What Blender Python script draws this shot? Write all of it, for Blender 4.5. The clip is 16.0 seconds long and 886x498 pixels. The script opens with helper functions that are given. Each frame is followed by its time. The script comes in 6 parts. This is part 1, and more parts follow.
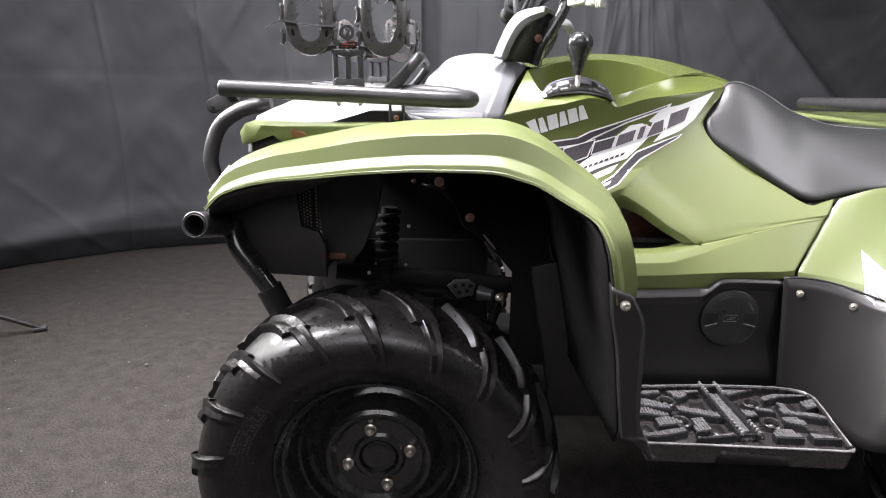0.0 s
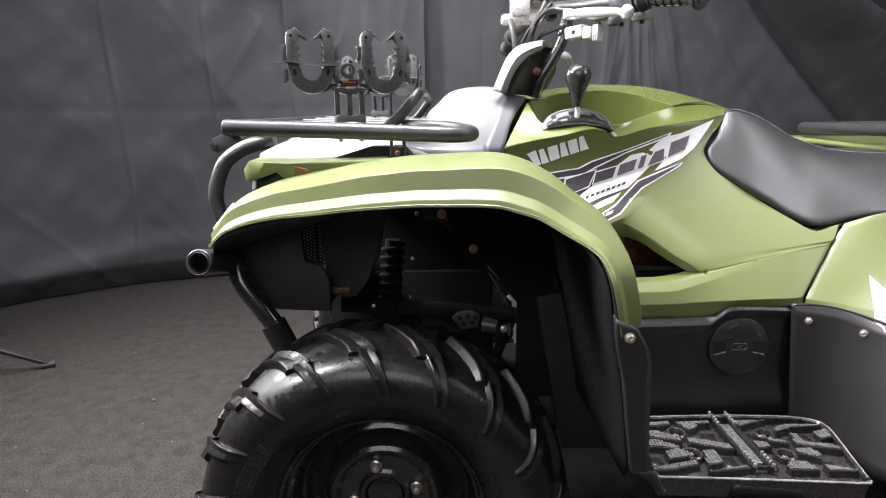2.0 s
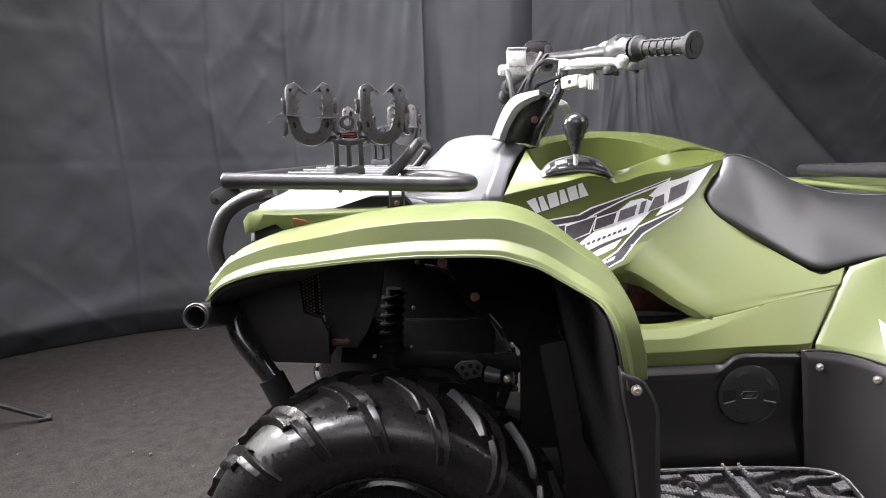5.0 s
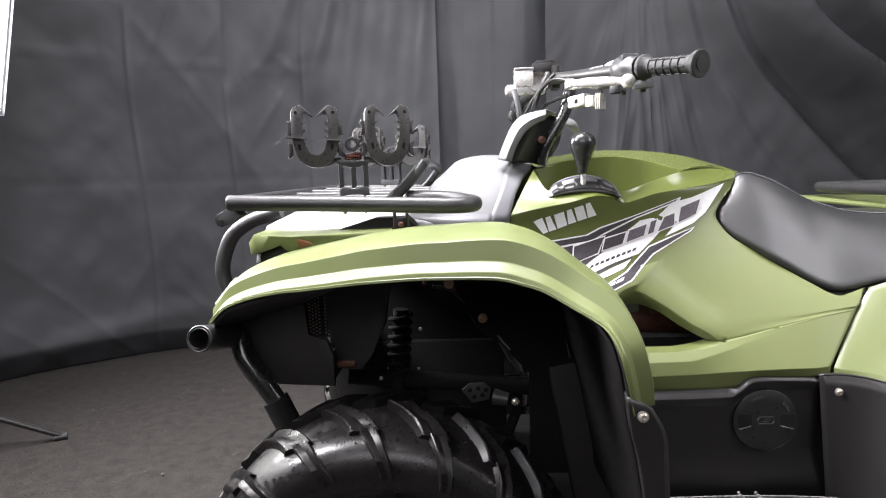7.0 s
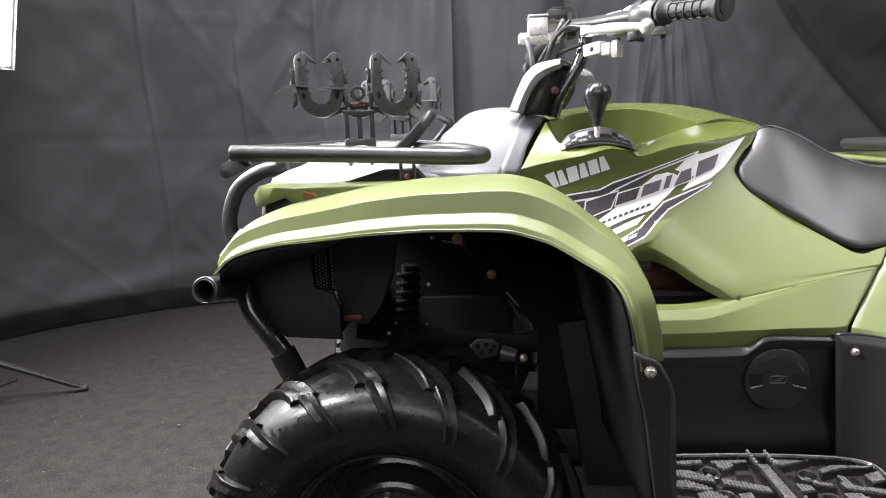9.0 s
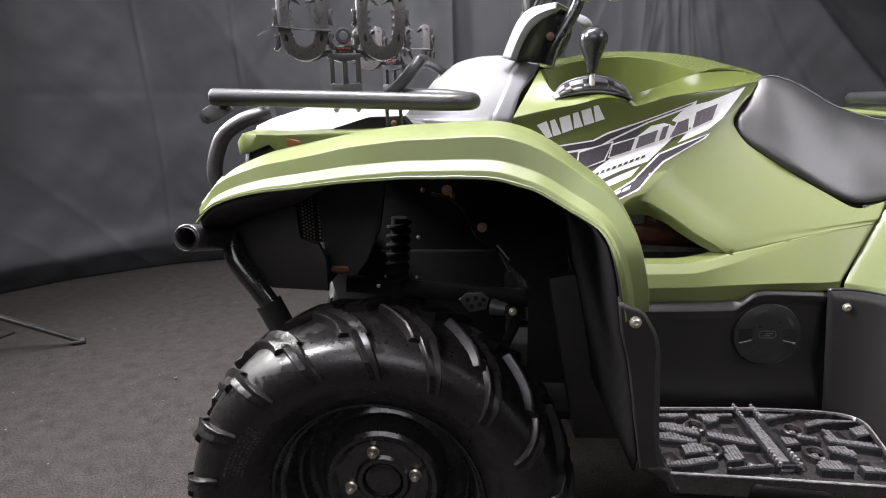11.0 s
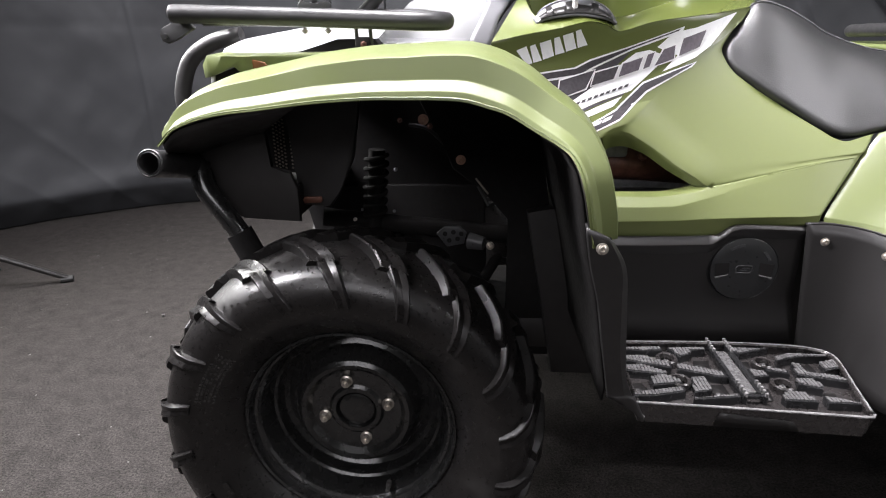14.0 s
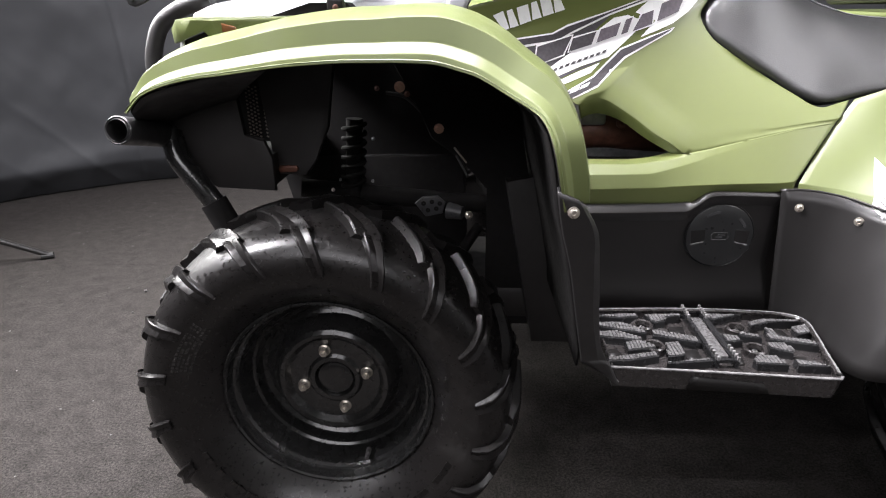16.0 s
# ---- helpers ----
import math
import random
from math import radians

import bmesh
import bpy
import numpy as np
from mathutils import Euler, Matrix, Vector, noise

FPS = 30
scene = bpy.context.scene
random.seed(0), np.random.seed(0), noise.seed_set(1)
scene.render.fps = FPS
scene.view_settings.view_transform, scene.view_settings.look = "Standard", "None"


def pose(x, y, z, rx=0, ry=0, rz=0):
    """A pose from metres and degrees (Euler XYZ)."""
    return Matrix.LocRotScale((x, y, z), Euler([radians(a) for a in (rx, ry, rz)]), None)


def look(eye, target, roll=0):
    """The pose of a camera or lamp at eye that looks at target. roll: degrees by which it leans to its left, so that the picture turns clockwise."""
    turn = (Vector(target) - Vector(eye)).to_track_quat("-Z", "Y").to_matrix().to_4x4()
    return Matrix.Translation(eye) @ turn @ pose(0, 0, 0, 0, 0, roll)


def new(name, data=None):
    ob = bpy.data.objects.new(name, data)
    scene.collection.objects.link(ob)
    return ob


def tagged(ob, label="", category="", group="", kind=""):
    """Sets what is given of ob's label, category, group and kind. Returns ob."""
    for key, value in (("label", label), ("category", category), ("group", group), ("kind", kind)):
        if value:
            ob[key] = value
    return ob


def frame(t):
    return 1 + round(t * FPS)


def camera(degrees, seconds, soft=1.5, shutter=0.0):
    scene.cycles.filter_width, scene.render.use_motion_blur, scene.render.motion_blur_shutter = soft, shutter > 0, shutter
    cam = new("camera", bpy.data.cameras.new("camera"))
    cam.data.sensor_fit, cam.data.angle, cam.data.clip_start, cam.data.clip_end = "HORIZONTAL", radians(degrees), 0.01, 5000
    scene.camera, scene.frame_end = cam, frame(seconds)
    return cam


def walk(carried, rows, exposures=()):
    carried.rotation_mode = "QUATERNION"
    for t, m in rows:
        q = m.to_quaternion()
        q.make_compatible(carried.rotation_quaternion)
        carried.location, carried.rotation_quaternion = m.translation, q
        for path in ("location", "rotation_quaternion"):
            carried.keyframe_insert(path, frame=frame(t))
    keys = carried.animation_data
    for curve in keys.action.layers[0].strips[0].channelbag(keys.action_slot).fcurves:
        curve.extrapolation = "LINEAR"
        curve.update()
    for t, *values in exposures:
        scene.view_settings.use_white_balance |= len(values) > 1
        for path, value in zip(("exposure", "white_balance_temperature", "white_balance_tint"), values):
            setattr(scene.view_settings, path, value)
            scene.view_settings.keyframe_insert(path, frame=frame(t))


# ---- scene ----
cam = camera(74.7, 16.0, soft=1.1)
PATH = [
    (0, (0.025, 0.031, 0.92), (0.023, 1.959, 0.388), 0.5),
    (0.5, (0.028, 0.032, 0.923), (0.02, 1.965, 0.411), 0.2),
    (1, (0.029, 0.031, 0.926), (0.016, 1.971, 0.438), -0.2),
    (1.5, (0.033, 0.032, 0.928), (0.008, 1.977, 0.464), -0.4),
    (2, (0.033, 0.033, 0.93), (0.004, 1.983, 0.487), -0.7),
    (2.5, (0.031, 0.034, 0.932), (0.004, 1.989, 0.511), -1.0),
    (3, (0.032, 0.036, 0.933), (0.005, 1.995, 0.535), -1.2),
    (3.5, (0.034, 0.038, 0.934), (0.006, 2.002, 0.558), -1.1),
    (4, (0.036, 0.04, 0.936), (0.006, 2.009, 0.585), -1.4),
    (6.5, (0.05, 0.052, 0.942), (-0.011, 2.036, 0.699), -1.4),
    (7, (0.059, 0.054, 0.943), (-0.039, 2.038, 0.706), -1.9),
    (7.5, (0.062, 0.057, 0.942), (-0.068, 2.037, 0.687), -1.9),
    (8, (0.063, 0.061, 0.936), (-0.085, 2.035, 0.653), -1.6),
    (8.5, (0.066, 0.065, 0.932), (-0.085, 2.033, 0.607), -1.7),
    (9, (0.07, 0.071, 0.926), (-0.083, 2.032, 0.563), -1.7),
    (11.5, (0.096, 0.089, 0.9), (-0.063, 2.014, 0.378), -1.2),
    (12, (0.102, 0.092, 0.894), (-0.054, 2.008, 0.343), -1.3),
    (12.5, (0.108, 0.094, 0.89), (-0.043, 2.001, 0.306), -1.3),
    (13, (0.112, 0.097, 0.886), (-0.031, 1.996, 0.278), -1.1),
    (13.5, (0.12, 0.098, 0.881), (-0.027, 1.988, 0.244), -0.8),
    (14, (0.128, 0.098, 0.875), (-0.024, 1.978, 0.209), -0.7),
    (14.5, (0.133, 0.098, 0.869), (-0.017, 1.967, 0.175), -0.6),
    (15, (0.137, 0.098, 0.866), (-0.004, 1.963, 0.158), -0.8),
    (15.5, (0.143, 0.098, 0.863), (0.01, 1.957, 0.139), -0.6),
    (16, (0.149, 0.097, 0.86), (0.032, 1.952, 0.122), -0.7),
]
walk(cam, [(t, look(eye, target, roll)) for t, eye, target, roll in PATH],
     exposures=((0, 0.33), (1, 0.27), (2, 0.15), (5, 0.15), (9, 0.13), (13, 0.03), (14, 0.18), (15, 0.31), (16, 0.37)))

from mathutils.bvhtree import BVHTree

# ---------------------------------------------------------------- light
world = bpy.data.worlds.new("studio")
scene.world = world
world.use_nodes = True
world.node_tree.nodes["Background"].inputs[0].default_value = (0.9, 0.95, 1.0, 1)
world.node_tree.nodes["Background"].inputs[1].default_value = 0.06


def area_light(name, eye, target, sx, sy, power, colour, spread=180):
    data = bpy.data.lights.new(name, "AREA")
    data.shape, data.size, data.size_y, data.energy, data.color = "RECTANGLE", sx, sy, power, colour
    data.spread = radians(spread)
    ob = new(name, data)
    ob.matrix_basis = look(eye, target)
    return ob


LAMP = (1.0, 0.97, 1.02)
# unseen studio lamps overhead and at the sides, placed to suit the highlights
area_light("overhead_softbox", (-0.24, 1.08, 2.75), (-0.24, 1.25, 0.3), 1.1, 0.6, 116, LAMP, 150)
area_light("rear_overhead_softbox", (1.75, 0.95, 2.6), (0.65, 1.15, 0.8), 0.5, 0.5, 1.5, LAMP, 90)
area_light("side_softbox", (-1.75, 0.55, 2.4), (0.0, 1.0, 0.6), 0.7, 0.9, 34, LAMP, 85)
area_light("right_softbox", (2.1, 0.10, 2.15), (0.55, 1.15, 0.85), 0.7, 1.0, 7.5, LAMP, 100)
# added fill without a known source, lifts dark faces turned to the camera
area_light("front_fill", (-0.35, -2.0, 2.4), (0.0, 1.0, 0.5), 2.4, 1.2, 31, LAMP)
# another added lamp, only to brighten the upper drapes
area_light("drape_fill", (0.2, 2.25, 3.25), (0.25, 3.4, 2.1), 4.2, 0.3, 46, LAMP, 120)

# ---------------------------------------------------------------- materials


def material(name, colour, rough=0.5, metal=0.0, vary=0.15, scale=30.0, bump=0.1, bump_scale=200.0, spec=0.5, coat=0.0, rough_vary=0.1, sheen=0.0):
    m = bpy.data.materials.new(name)
    m.use_nodes = True
    nt = m.node_tree
    b = nt.nodes["Principled BSDF"]
    tc = nt.nodes.new("ShaderNodeTexCoord")
    n1 = nt.nodes.new("ShaderNodeTexNoise")
    n1.inputs["Scale"].default_value, n1.inputs["Detail"].default_value = scale, 6
    nt.links.new(tc.outputs["Object"], n1.inputs["Vector"])
    ramp = nt.nodes.new("ShaderNodeValToRGB")
    ramp.color_ramp.elements[0].position, ramp.color_ramp.elements[1].position = 0.3, 0.7
    ramp.color_ramp.elements[0].color = (*[c * (1 - vary) for c in colour], 1)
    ramp.color_ramp.elements[1].color = (*[min(1, c * (1 + vary)) for c in colour], 1)
    nt.links.new(n1.outputs["Fac"], ramp.inputs["Fac"])
    nt.links.new(ramp.outputs["Color"], b.inputs["Base Color"])
    mr = nt.nodes.new("ShaderNodeMapRange")
    mr.inputs["From Min"].default_value, mr.inputs["From Max"].default_value = 0.3, 0.7
    mr.inputs["To Min"].default_value, mr.inputs["To Max"].default_value = max(0.02, rough - rough_vary), min(1, rough + rough_vary)
    n2 = nt.nodes.new("ShaderNodeTexNoise")
    n2.inputs["Scale"].default_value, n2.inputs["Detail"].default_value = scale * 2.7, 4
    nt.links.new(tc.outputs["Object"], n2.inputs["Vector"])
    nt.links.new(n2.outputs["Fac"], mr.inputs["Value"])
    nt.links.new(mr.outputs["Result"], b.inputs["Roughness"])
    b.inputs["Metallic"].default_value = metal
    b.inputs["Specular IOR Level"].default_value = spec
    b.inputs["Coat Weight"].default_value = coat
    b.inputs["Coat Roughness"].default_value = 0.12
    b.inputs["Sheen Weight"].default_value = sheen
    if bump > 0:
        n3 = nt.nodes.new("ShaderNodeTexNoise")
        n3.inputs["Scale"].default_value, n3.inputs["Detail"].default_value = bump_scale, 3
        nt.links.new(tc.outputs["Object"], n3.inputs["Vector"])
        bp = nt.nodes.new("ShaderNodeBump")
        bp.inputs["Strength"].default_value, bp.inputs["Distance"].default_value = bump, 0.002
        nt.links.new(n3.outputs["Fac"], bp.inputs["Height"])
        nt.links.new(bp.outputs["Normal"], b.inputs["Normal"])
    return m


M_GREEN = material("satin_olive_green_plastic", (0.116, 0.138, 0.050), 0.40, vary=0.05, scale=9, bump=0.07, bump_scale=900, spec=0.55, rough_vary=0.06)
M_GLOSS = material("glossy_olive_green_plastic", (0.092, 0.112, 0.028), 0.20, vary=0.04, scale=9, bump=0.015, bump_scale=500, spec=0.6, coat=0.2, rough_vary=0.04)
M_GREY = material("silver_grey_plastic", (0.165, 0.167, 0.170), 0.42, vary=0.25, scale=7, bump=0.03, bump_scale=900, coat=0.1)
M_WHITE = material("pale_silver_plastic", (0.33, 0.335, 0.34), 0.35, vary=0.04, scale=14, bump=0.03)
M_BLACK = material("black_moulded_plastic", (0.018, 0.017, 0.0168), 0.34, vary=0.06, scale=9, bump=0.05, bump_scale=1400, spec=0.4, rough_vary=0.04)
M_DARK = material("black_undercarriage_plastic", (0.022, 0.020, 0.0195), 0.55, vary=0.15, scale=14, bump=0.12, bump_scale=500, spec=0.5)


def dusty_rubber():
    """Glossy dressed rubber with patches of dry dust."""
    m = material("black_tyre_rubber", (0.008, 0.0072, 0.0070), 0.30, vary=0.15, scale=60, bump=0.06, bump_scale=500, spec=0.5, rough_vary=0.05)
    nt = m.node_tree
    b = nt.nodes["Principled BSDF"]
    tc = nt.nodes["Texture Coordinate"]
    broad, fine = nt.nodes.new("ShaderNodeTexNoise"), nt.nodes.new("ShaderNodeTexNoise")
    broad.inputs["Scale"].default_value, broad.inputs["Detail"].default_value = 11, 3
    fine.inputs["Scale"].default_value, fine.inputs["Detail"].default_value = 140, 6
    for n in (broad, fine):
        nt.links.new(tc.outputs["Object"], n.inputs["Vector"])
    both = nt.nodes.new("ShaderNodeMath")
    both.operation, both.inputs[1].default_value = "MULTIPLY_ADD", 0.55
    nt.links.new(fine.outputs["Fac"], both.inputs[0])
    nt.links.new(broad.outputs["Fac"], both.inputs[2])
    mask = nt.nodes.new("ShaderNodeMapRange")
    mask.inputs["From Min"].default_value, mask.inputs["From Max"].default_value = 0.84, 0.98
    nt.links.new(both.outputs[0], mask.inputs["Value"])
    col = nt.nodes.new("ShaderNodeMix")
    col.data_type = "RGBA"
    nt.links.new(mask.outputs["Result"], col.inputs[0])
    nt.links.new(b.inputs["Base Color"].links[0].from_socket, col.inputs[6])
    col.inputs[7].default_value = (0.013, 0.0118, 0.011, 1)
    nt.links.new(col.outputs[2], b.inputs["Base Color"])
    rgh = nt.nodes.new("ShaderNodeMix")
    nt.links.new(mask.outputs["Result"], rgh.inputs[0])
    nt.links.new(b.inputs["Roughness"].links[0].from_socket, rgh.inputs[2])
    rgh.inputs[3].default_value = 0.60
    nt.links.new(rgh.outputs[0], b.inputs["Roughness"])
    return m


M_RUBBER = dusty_rubber()
# tyre rubber with low specular, so that the lugs catch less light
M_LUG = material("low_sheen_tread_rubber", (0.009, 0.0082, 0.008), 0.33, vary=0.3, scale=70, bump=0.08, bump_scale=500, spec=0.24)
M_MARK = material("dusty_raised_rubber", (0.030, 0.028, 0.027), 0.5, vary=0.4, scale=90, bump=0.0)
M_GRIP = material("black_grip_rubber", (0.018, 0.018, 0.018), 0.6, vary=0.2, bump=0.1)
M_RIM = material("black_painted_steel", (0.012, 0.012, 0.012), 0.25, vary=0.2, scale=22, bump=0.02, coat=0.5, rough_vary=0.08)
M_TUBE = material("black_powder_coated_steel", (0.024, 0.0235, 0.024), 0.40, vary=0.15, scale=40, bump=0.03, bump_scale=900)
M_VINYL = material("black_grained_vinyl", (0.020, 0.020, 0.0202), 0.38, vary=0.05, scale=20, bump=0.25, bump_scale=850, spec=0.75, rough_vary=0.03)
M_VINYL.node_tree.nodes["Principled BSDF"].inputs["Coat Weight"].default_value = 0.4
M_VINYL.node_tree.nodes["Principled BSDF"].inputs["Coat Roughness"].default_value = 0.36
M_ALU = material("bright_cast_aluminium", (0.62, 0.60, 0.58), 0.32, metal=0.35, vary=0.08, scale=60, bump=0.08, bump_scale=400)
M_STEEL = material("zinc_plated_steel", (0.58, 0.53, 0.47), 0.34, metal=0.8, vary=0.12, scale=120, bump=0.05)
M_BRASS = material("copper_washer_bolt", (0.55, 0.34, 0.25), 0.4, metal=0.3, vary=0.15, scale=120, bump=0.05)
M_CLAMP = material("grey_brown_rubber_clamp", (0.062, 0.059, 0.058), 0.33, vary=0.06, scale=60, bump=0.12, bump_scale=500)
M_MOUNT = material("dark_grey_moulded_mount", (0.045, 0.045, 0.047), 0.36, vary=0.15, scale=60, bump=0.1, bump_scale=700)
M_DECAL_W = material("white_vinyl_decal", (0.78, 0.78, 0.78), 0.3, vary=0.02, bump=0.0)
M_DECAL_K = material("charcoal_vinyl_decal", (0.045, 0.04, 0.045), 0.4, vary=0.25, scale=220, bump=0.02)
M_DECAL_P = material("grey_violet_vinyl_decal", (0.10, 0.085, 0.10), 0.4, vary=0.2, scale=220, bump=0.02)
M_RED = material("red_orange_print", (0.34, 0.06, 0.03), 0.4, vary=0.05, bump=0.0)
M_AMBER = material("amber_reflector", (0.15, 0.065, 0.03), 0.15, vary=0.1, bump=0.02)
M_LENS = material("smoked_headlamp_lens", (0.02, 0.02, 0.022), 0.1, vary=0.1, bump=0.0, coat=0.5)
M_KNOB = material("glossy_black_knob_plastic", (0.02, 0.02, 0.021), 0.22, vary=0.1, bump=0.0)
M_SHROUD = material("brushed_silver_plastic", (0.12, 0.12, 0.127), 0.42, vary=0.05, scale=14, bump=0.03)
M_RUST = material("brown_oxidised_exhaust", (0.14, 0.06, 0.04), 0.45, metal=0.3, vary=0.4, scale=60, bump=0.2)
M_ENGINE = material("grey_engine_casting", (0.22, 0.22, 0.225), 0.42, metal=0.3, vary=0.3, scale=60, bump=0.2)
# paler than the board: light on upper faces put into the colour
M_PAD = material("grey_lit_tread_plastic", (0.115, 0.112, 0.112), 0.28, vary=0.2, scale=70, bump=0.06, bump_scale=900, spec=1.0)
M_BOARD = material("glossy_black_board_plastic", (0.030, 0.027, 0.0265), 0.26, vary=0.1, scale=30, bump=0.04, bump_scale=900, spec=0.9)
# pale colour in place of the highlights on moulded edges
M_GLINT = material("pale_edge_highlight", (0.22, 0.215, 0.215), 0.25, vary=0.4, scale=60, bump=0.0)
M_CAP = material("matt_charcoal_cap_plastic", (0.018, 0.0185, 0.019), 0.36, vary=0.12, scale=60, bump=0.06, bump_scale=1400)
# near-black in place of the shade in holes, recesses and the wheel arch
M_SHADE = material("deep_black_shade", (0.014, 0.0132, 0.013), 0.8, vary=0.1, bump=0.0, spec=0.12)
M_GUARD = material("black_satin_guard_plastic", (0.023, 0.022, 0.022), 0.42, vary=0.12, scale=25, bump=0.06, bump_scale=1400, spec=0.6)
# set pale so that the unseen walls bounce fill light
M_WALL = material("pale_bounce_wall", (0.60, 0.60, 0.60), 0.7, vary=0.06, scale=2, bump=0.05)
M_CABLE = material("black_cable_sheath", (0.014, 0.014, 0.014), 0.4, vary=0.1, bump=0.0)


def two_finish_green():
    m = material("olive_green_plastic_two_finishes", (0.112, 0.132, 0.041), 0.44, vary=0.03, scale=9, bump=0.04, bump_scale=1100, spec=0.7, rough_vary=0.02)
    nt = m.node_tree
    b = nt.nodes["Principled BSDF"]
    sep = nt.nodes.new("ShaderNodeSeparateXYZ")
    nt.links.new(nt.nodes["Texture Coordinate"].outputs["Object"], sep.inputs[0])
    slope = nt.nodes.new("ShaderNodeMath")
    slope.operation, slope.inputs[1].default_value = "MULTIPLY", -0.64
    nt.links.new(sep.outputs["X"], slope.inputs[0])
    add = nt.nodes.new("ShaderNodeMath")
    add.operation = "ADD"
    nt.links.new(slope.outputs[0], add.inputs[0])
    nt.links.new(sep.outputs["Z"], add.inputs[1])
    fac = nt.nodes.new("ShaderNodeMapRange")
    fac.inputs["From Min"].default_value, fac.inputs["From Max"].default_value = 0.548, 0.552
    nt.links.new(add.outputs[0], fac.inputs["Value"])
    mix = nt.nodes.new("ShaderNodeMix")
    nt.links.new(fac.outputs["Result"], mix.inputs[0])
    nt.links.new(b.inputs["Roughness"].links[0].from_socket, mix.inputs[2])
    mix.inputs[3].default_value = 0.27
    nt.links.new(mix.outputs[0], b.inputs["Roughness"])
    return m


M_TWO = two_finish_green()


def carpet_material():
    m = material("charcoal_carpet", (0.033, 0.030, 0.0285), 0.95, vary=0.22, scale=22, bump=0.0, spec=0.1)
    nt = m.node_tree
    b = nt.nodes["Principled BSDF"]
    tc = nt.nodes["Texture Coordinate"]
    pile = nt.nodes.new("ShaderNodeTexNoise")
    pile.inputs["Scale"].default_value, pile.inputs["Detail"].default_value = 200, 9
    pile.inputs["Roughness"].default_value = 0.85
    nt.links.new(tc.outputs["Object"], pile.inputs["Vector"])
    ramp = nt.nodes.new("ShaderNodeValToRGB")
    ramp.color_ramp.elements[0].position, ramp.color_ramp.elements[1].position = 0.43, 0.58
    ramp.color_ramp.elements[0].color, ramp.color_ramp.elements[1].color = (0.40, 0.40, 0.40, 1), (1.65, 1.64, 1.61, 1)
    nt.links.new(pile.outputs["Fac"], ramp.inputs["Fac"])
    mix = nt.nodes.new("ShaderNodeMix")
    mix.data_type, mix.blend_type = "RGBA", "MULTIPLY"
    mix.inputs[0].default_value = 1
    old = b.inputs["Base Color"].links[0].from_socket
    nt.links.new(old, mix.inputs[6])
    nt.links.new(ramp.outputs["Color"], mix.inputs[7])
    nt.links.new(mix.outputs[2], b.inputs["Base Color"])
    bp = nt.nodes.new("ShaderNodeBump")
    bp.inputs["Strength"].default_value, bp.inputs["Distance"].default_value = 0.6, 0.005
    nt.links.new(pile.outputs["Fac"], bp.inputs["Height"])
    nt.links.new(bp.outputs["Normal"], b.inputs["Normal"])
    return m


M_CARPET = carpet_material()
M_DRAPE = material("black_matt_drape", (0.0450, 0.0465, 0.0500), 0.6, vary=0.12, scale=3.0, bump=0.25, bump_scale=500, spec=0.3)


def emitter(name, colour, strength):
    m = bpy.data.materials.new(name)
    m.use_nodes = True
    b = m.node_tree.nodes["Principled BSDF"]
    b.inputs["Base Color"].default_value = (*colour, 1)
    b.inputs["Emission Color"].default_value = (*colour, 1)
    b.inputs["Emission Strength"].default_value = strength
    return m


M_SOFTBOX = emitter("glowing_white_diffuser", (1.0, 0.99, 0.98), 38.0)

# ---------------------------------------------------------------- mesh helpers


def spline(pts, n):
    """n + 1 points of a smooth curve through pts (Catmull-Rom, spaced by chord)."""
    p = [Vector(q) for q in pts]
    if len(p) == 2:
        return [p[0].lerp(p[1], i / n) for i in range(n + 1)]
    p = [2 * p[0] - p[1]] + p + [2 * p[-1] - p[-2]]
    dense = []
    for i in range(1, len(p) - 2):
        a, b, c, d = p[i - 1:i + 3]
        for k in range(16):
            t = k / 16
            dense.append(0.5 * (2 * b + (c - a) * t + (2 * a - 5 * b + 4 * c - d) * t * t + (3 * b - a - 3 * c + d) * t ** 3))
    dense.append(p[-2])
    return resample(dense, n)


def resample(pts, n):
    p = [Vector(q) for q in pts]
    run = [0.0]
    for a, b in zip(p, p[1:]):
        run.append(run[-1] + (b - a).length)
    out, k = [], 0
    for i in range(n + 1):
        s = run[-1] * i / n
        while k < len(p) - 2 and run[k + 1] < s:
            k += 1
        f = (s - run[k]) / max(1e-9, run[k + 1] - run[k])
        out.append(p[k].lerp(p[k + 1], min(1, max(0, f))))
    return out


def by_index(pts, n):
    """n points on each stretch of a smooth curve through pts, so that two such curves pair up point by point."""
    p = [Vector(q) for q in pts]
    p = [2 * p[0] - p[1]] + p + [2 * p[-1] - p[-2]]
    out = []
    for i in range(1, len(p) - 2):
        a, b, c, d = p[i - 1:i + 3]
        for k in range(n):
            t = k / n
            out.append(0.5 * (2 * b + (c - a) * t + (2 * a - 5 * b + 4 * c - d) * t * t + (3 * b - a - 3 * c + d) * t ** 3))
    return out + [p[-2]]


def paired(bm, rails, n=6, k=1, belly=0.0):
    """A skin over rails that have the same number of points; k rows between neighbours."""
    rs = [by_index(r, n) for r in rails]
    rows = [rs[0]]
    for a, b in zip(rs, rs[1:]):
        for j in range(1, k + 1):
            f = j / k
            rows.append([p.lerp(q, f) + Vector((0, -belly * 4 * f * (1 - f), 0)) for p, q in zip(a, b)])
    grid(bm, rows)


def grid(bm, rows, closed=False):
    """Quads between rows of points."""
    vs = [[bm.verts.new(p) for p in r] for r in rows]
    for a, b in zip(vs, vs[1:]):
        m = len(a)
        for j in range(m if closed else m - 1):
            k = (j + 1) % m
            bm.faces.new((a[j], a[k], b[k], b[j]))
    return vs


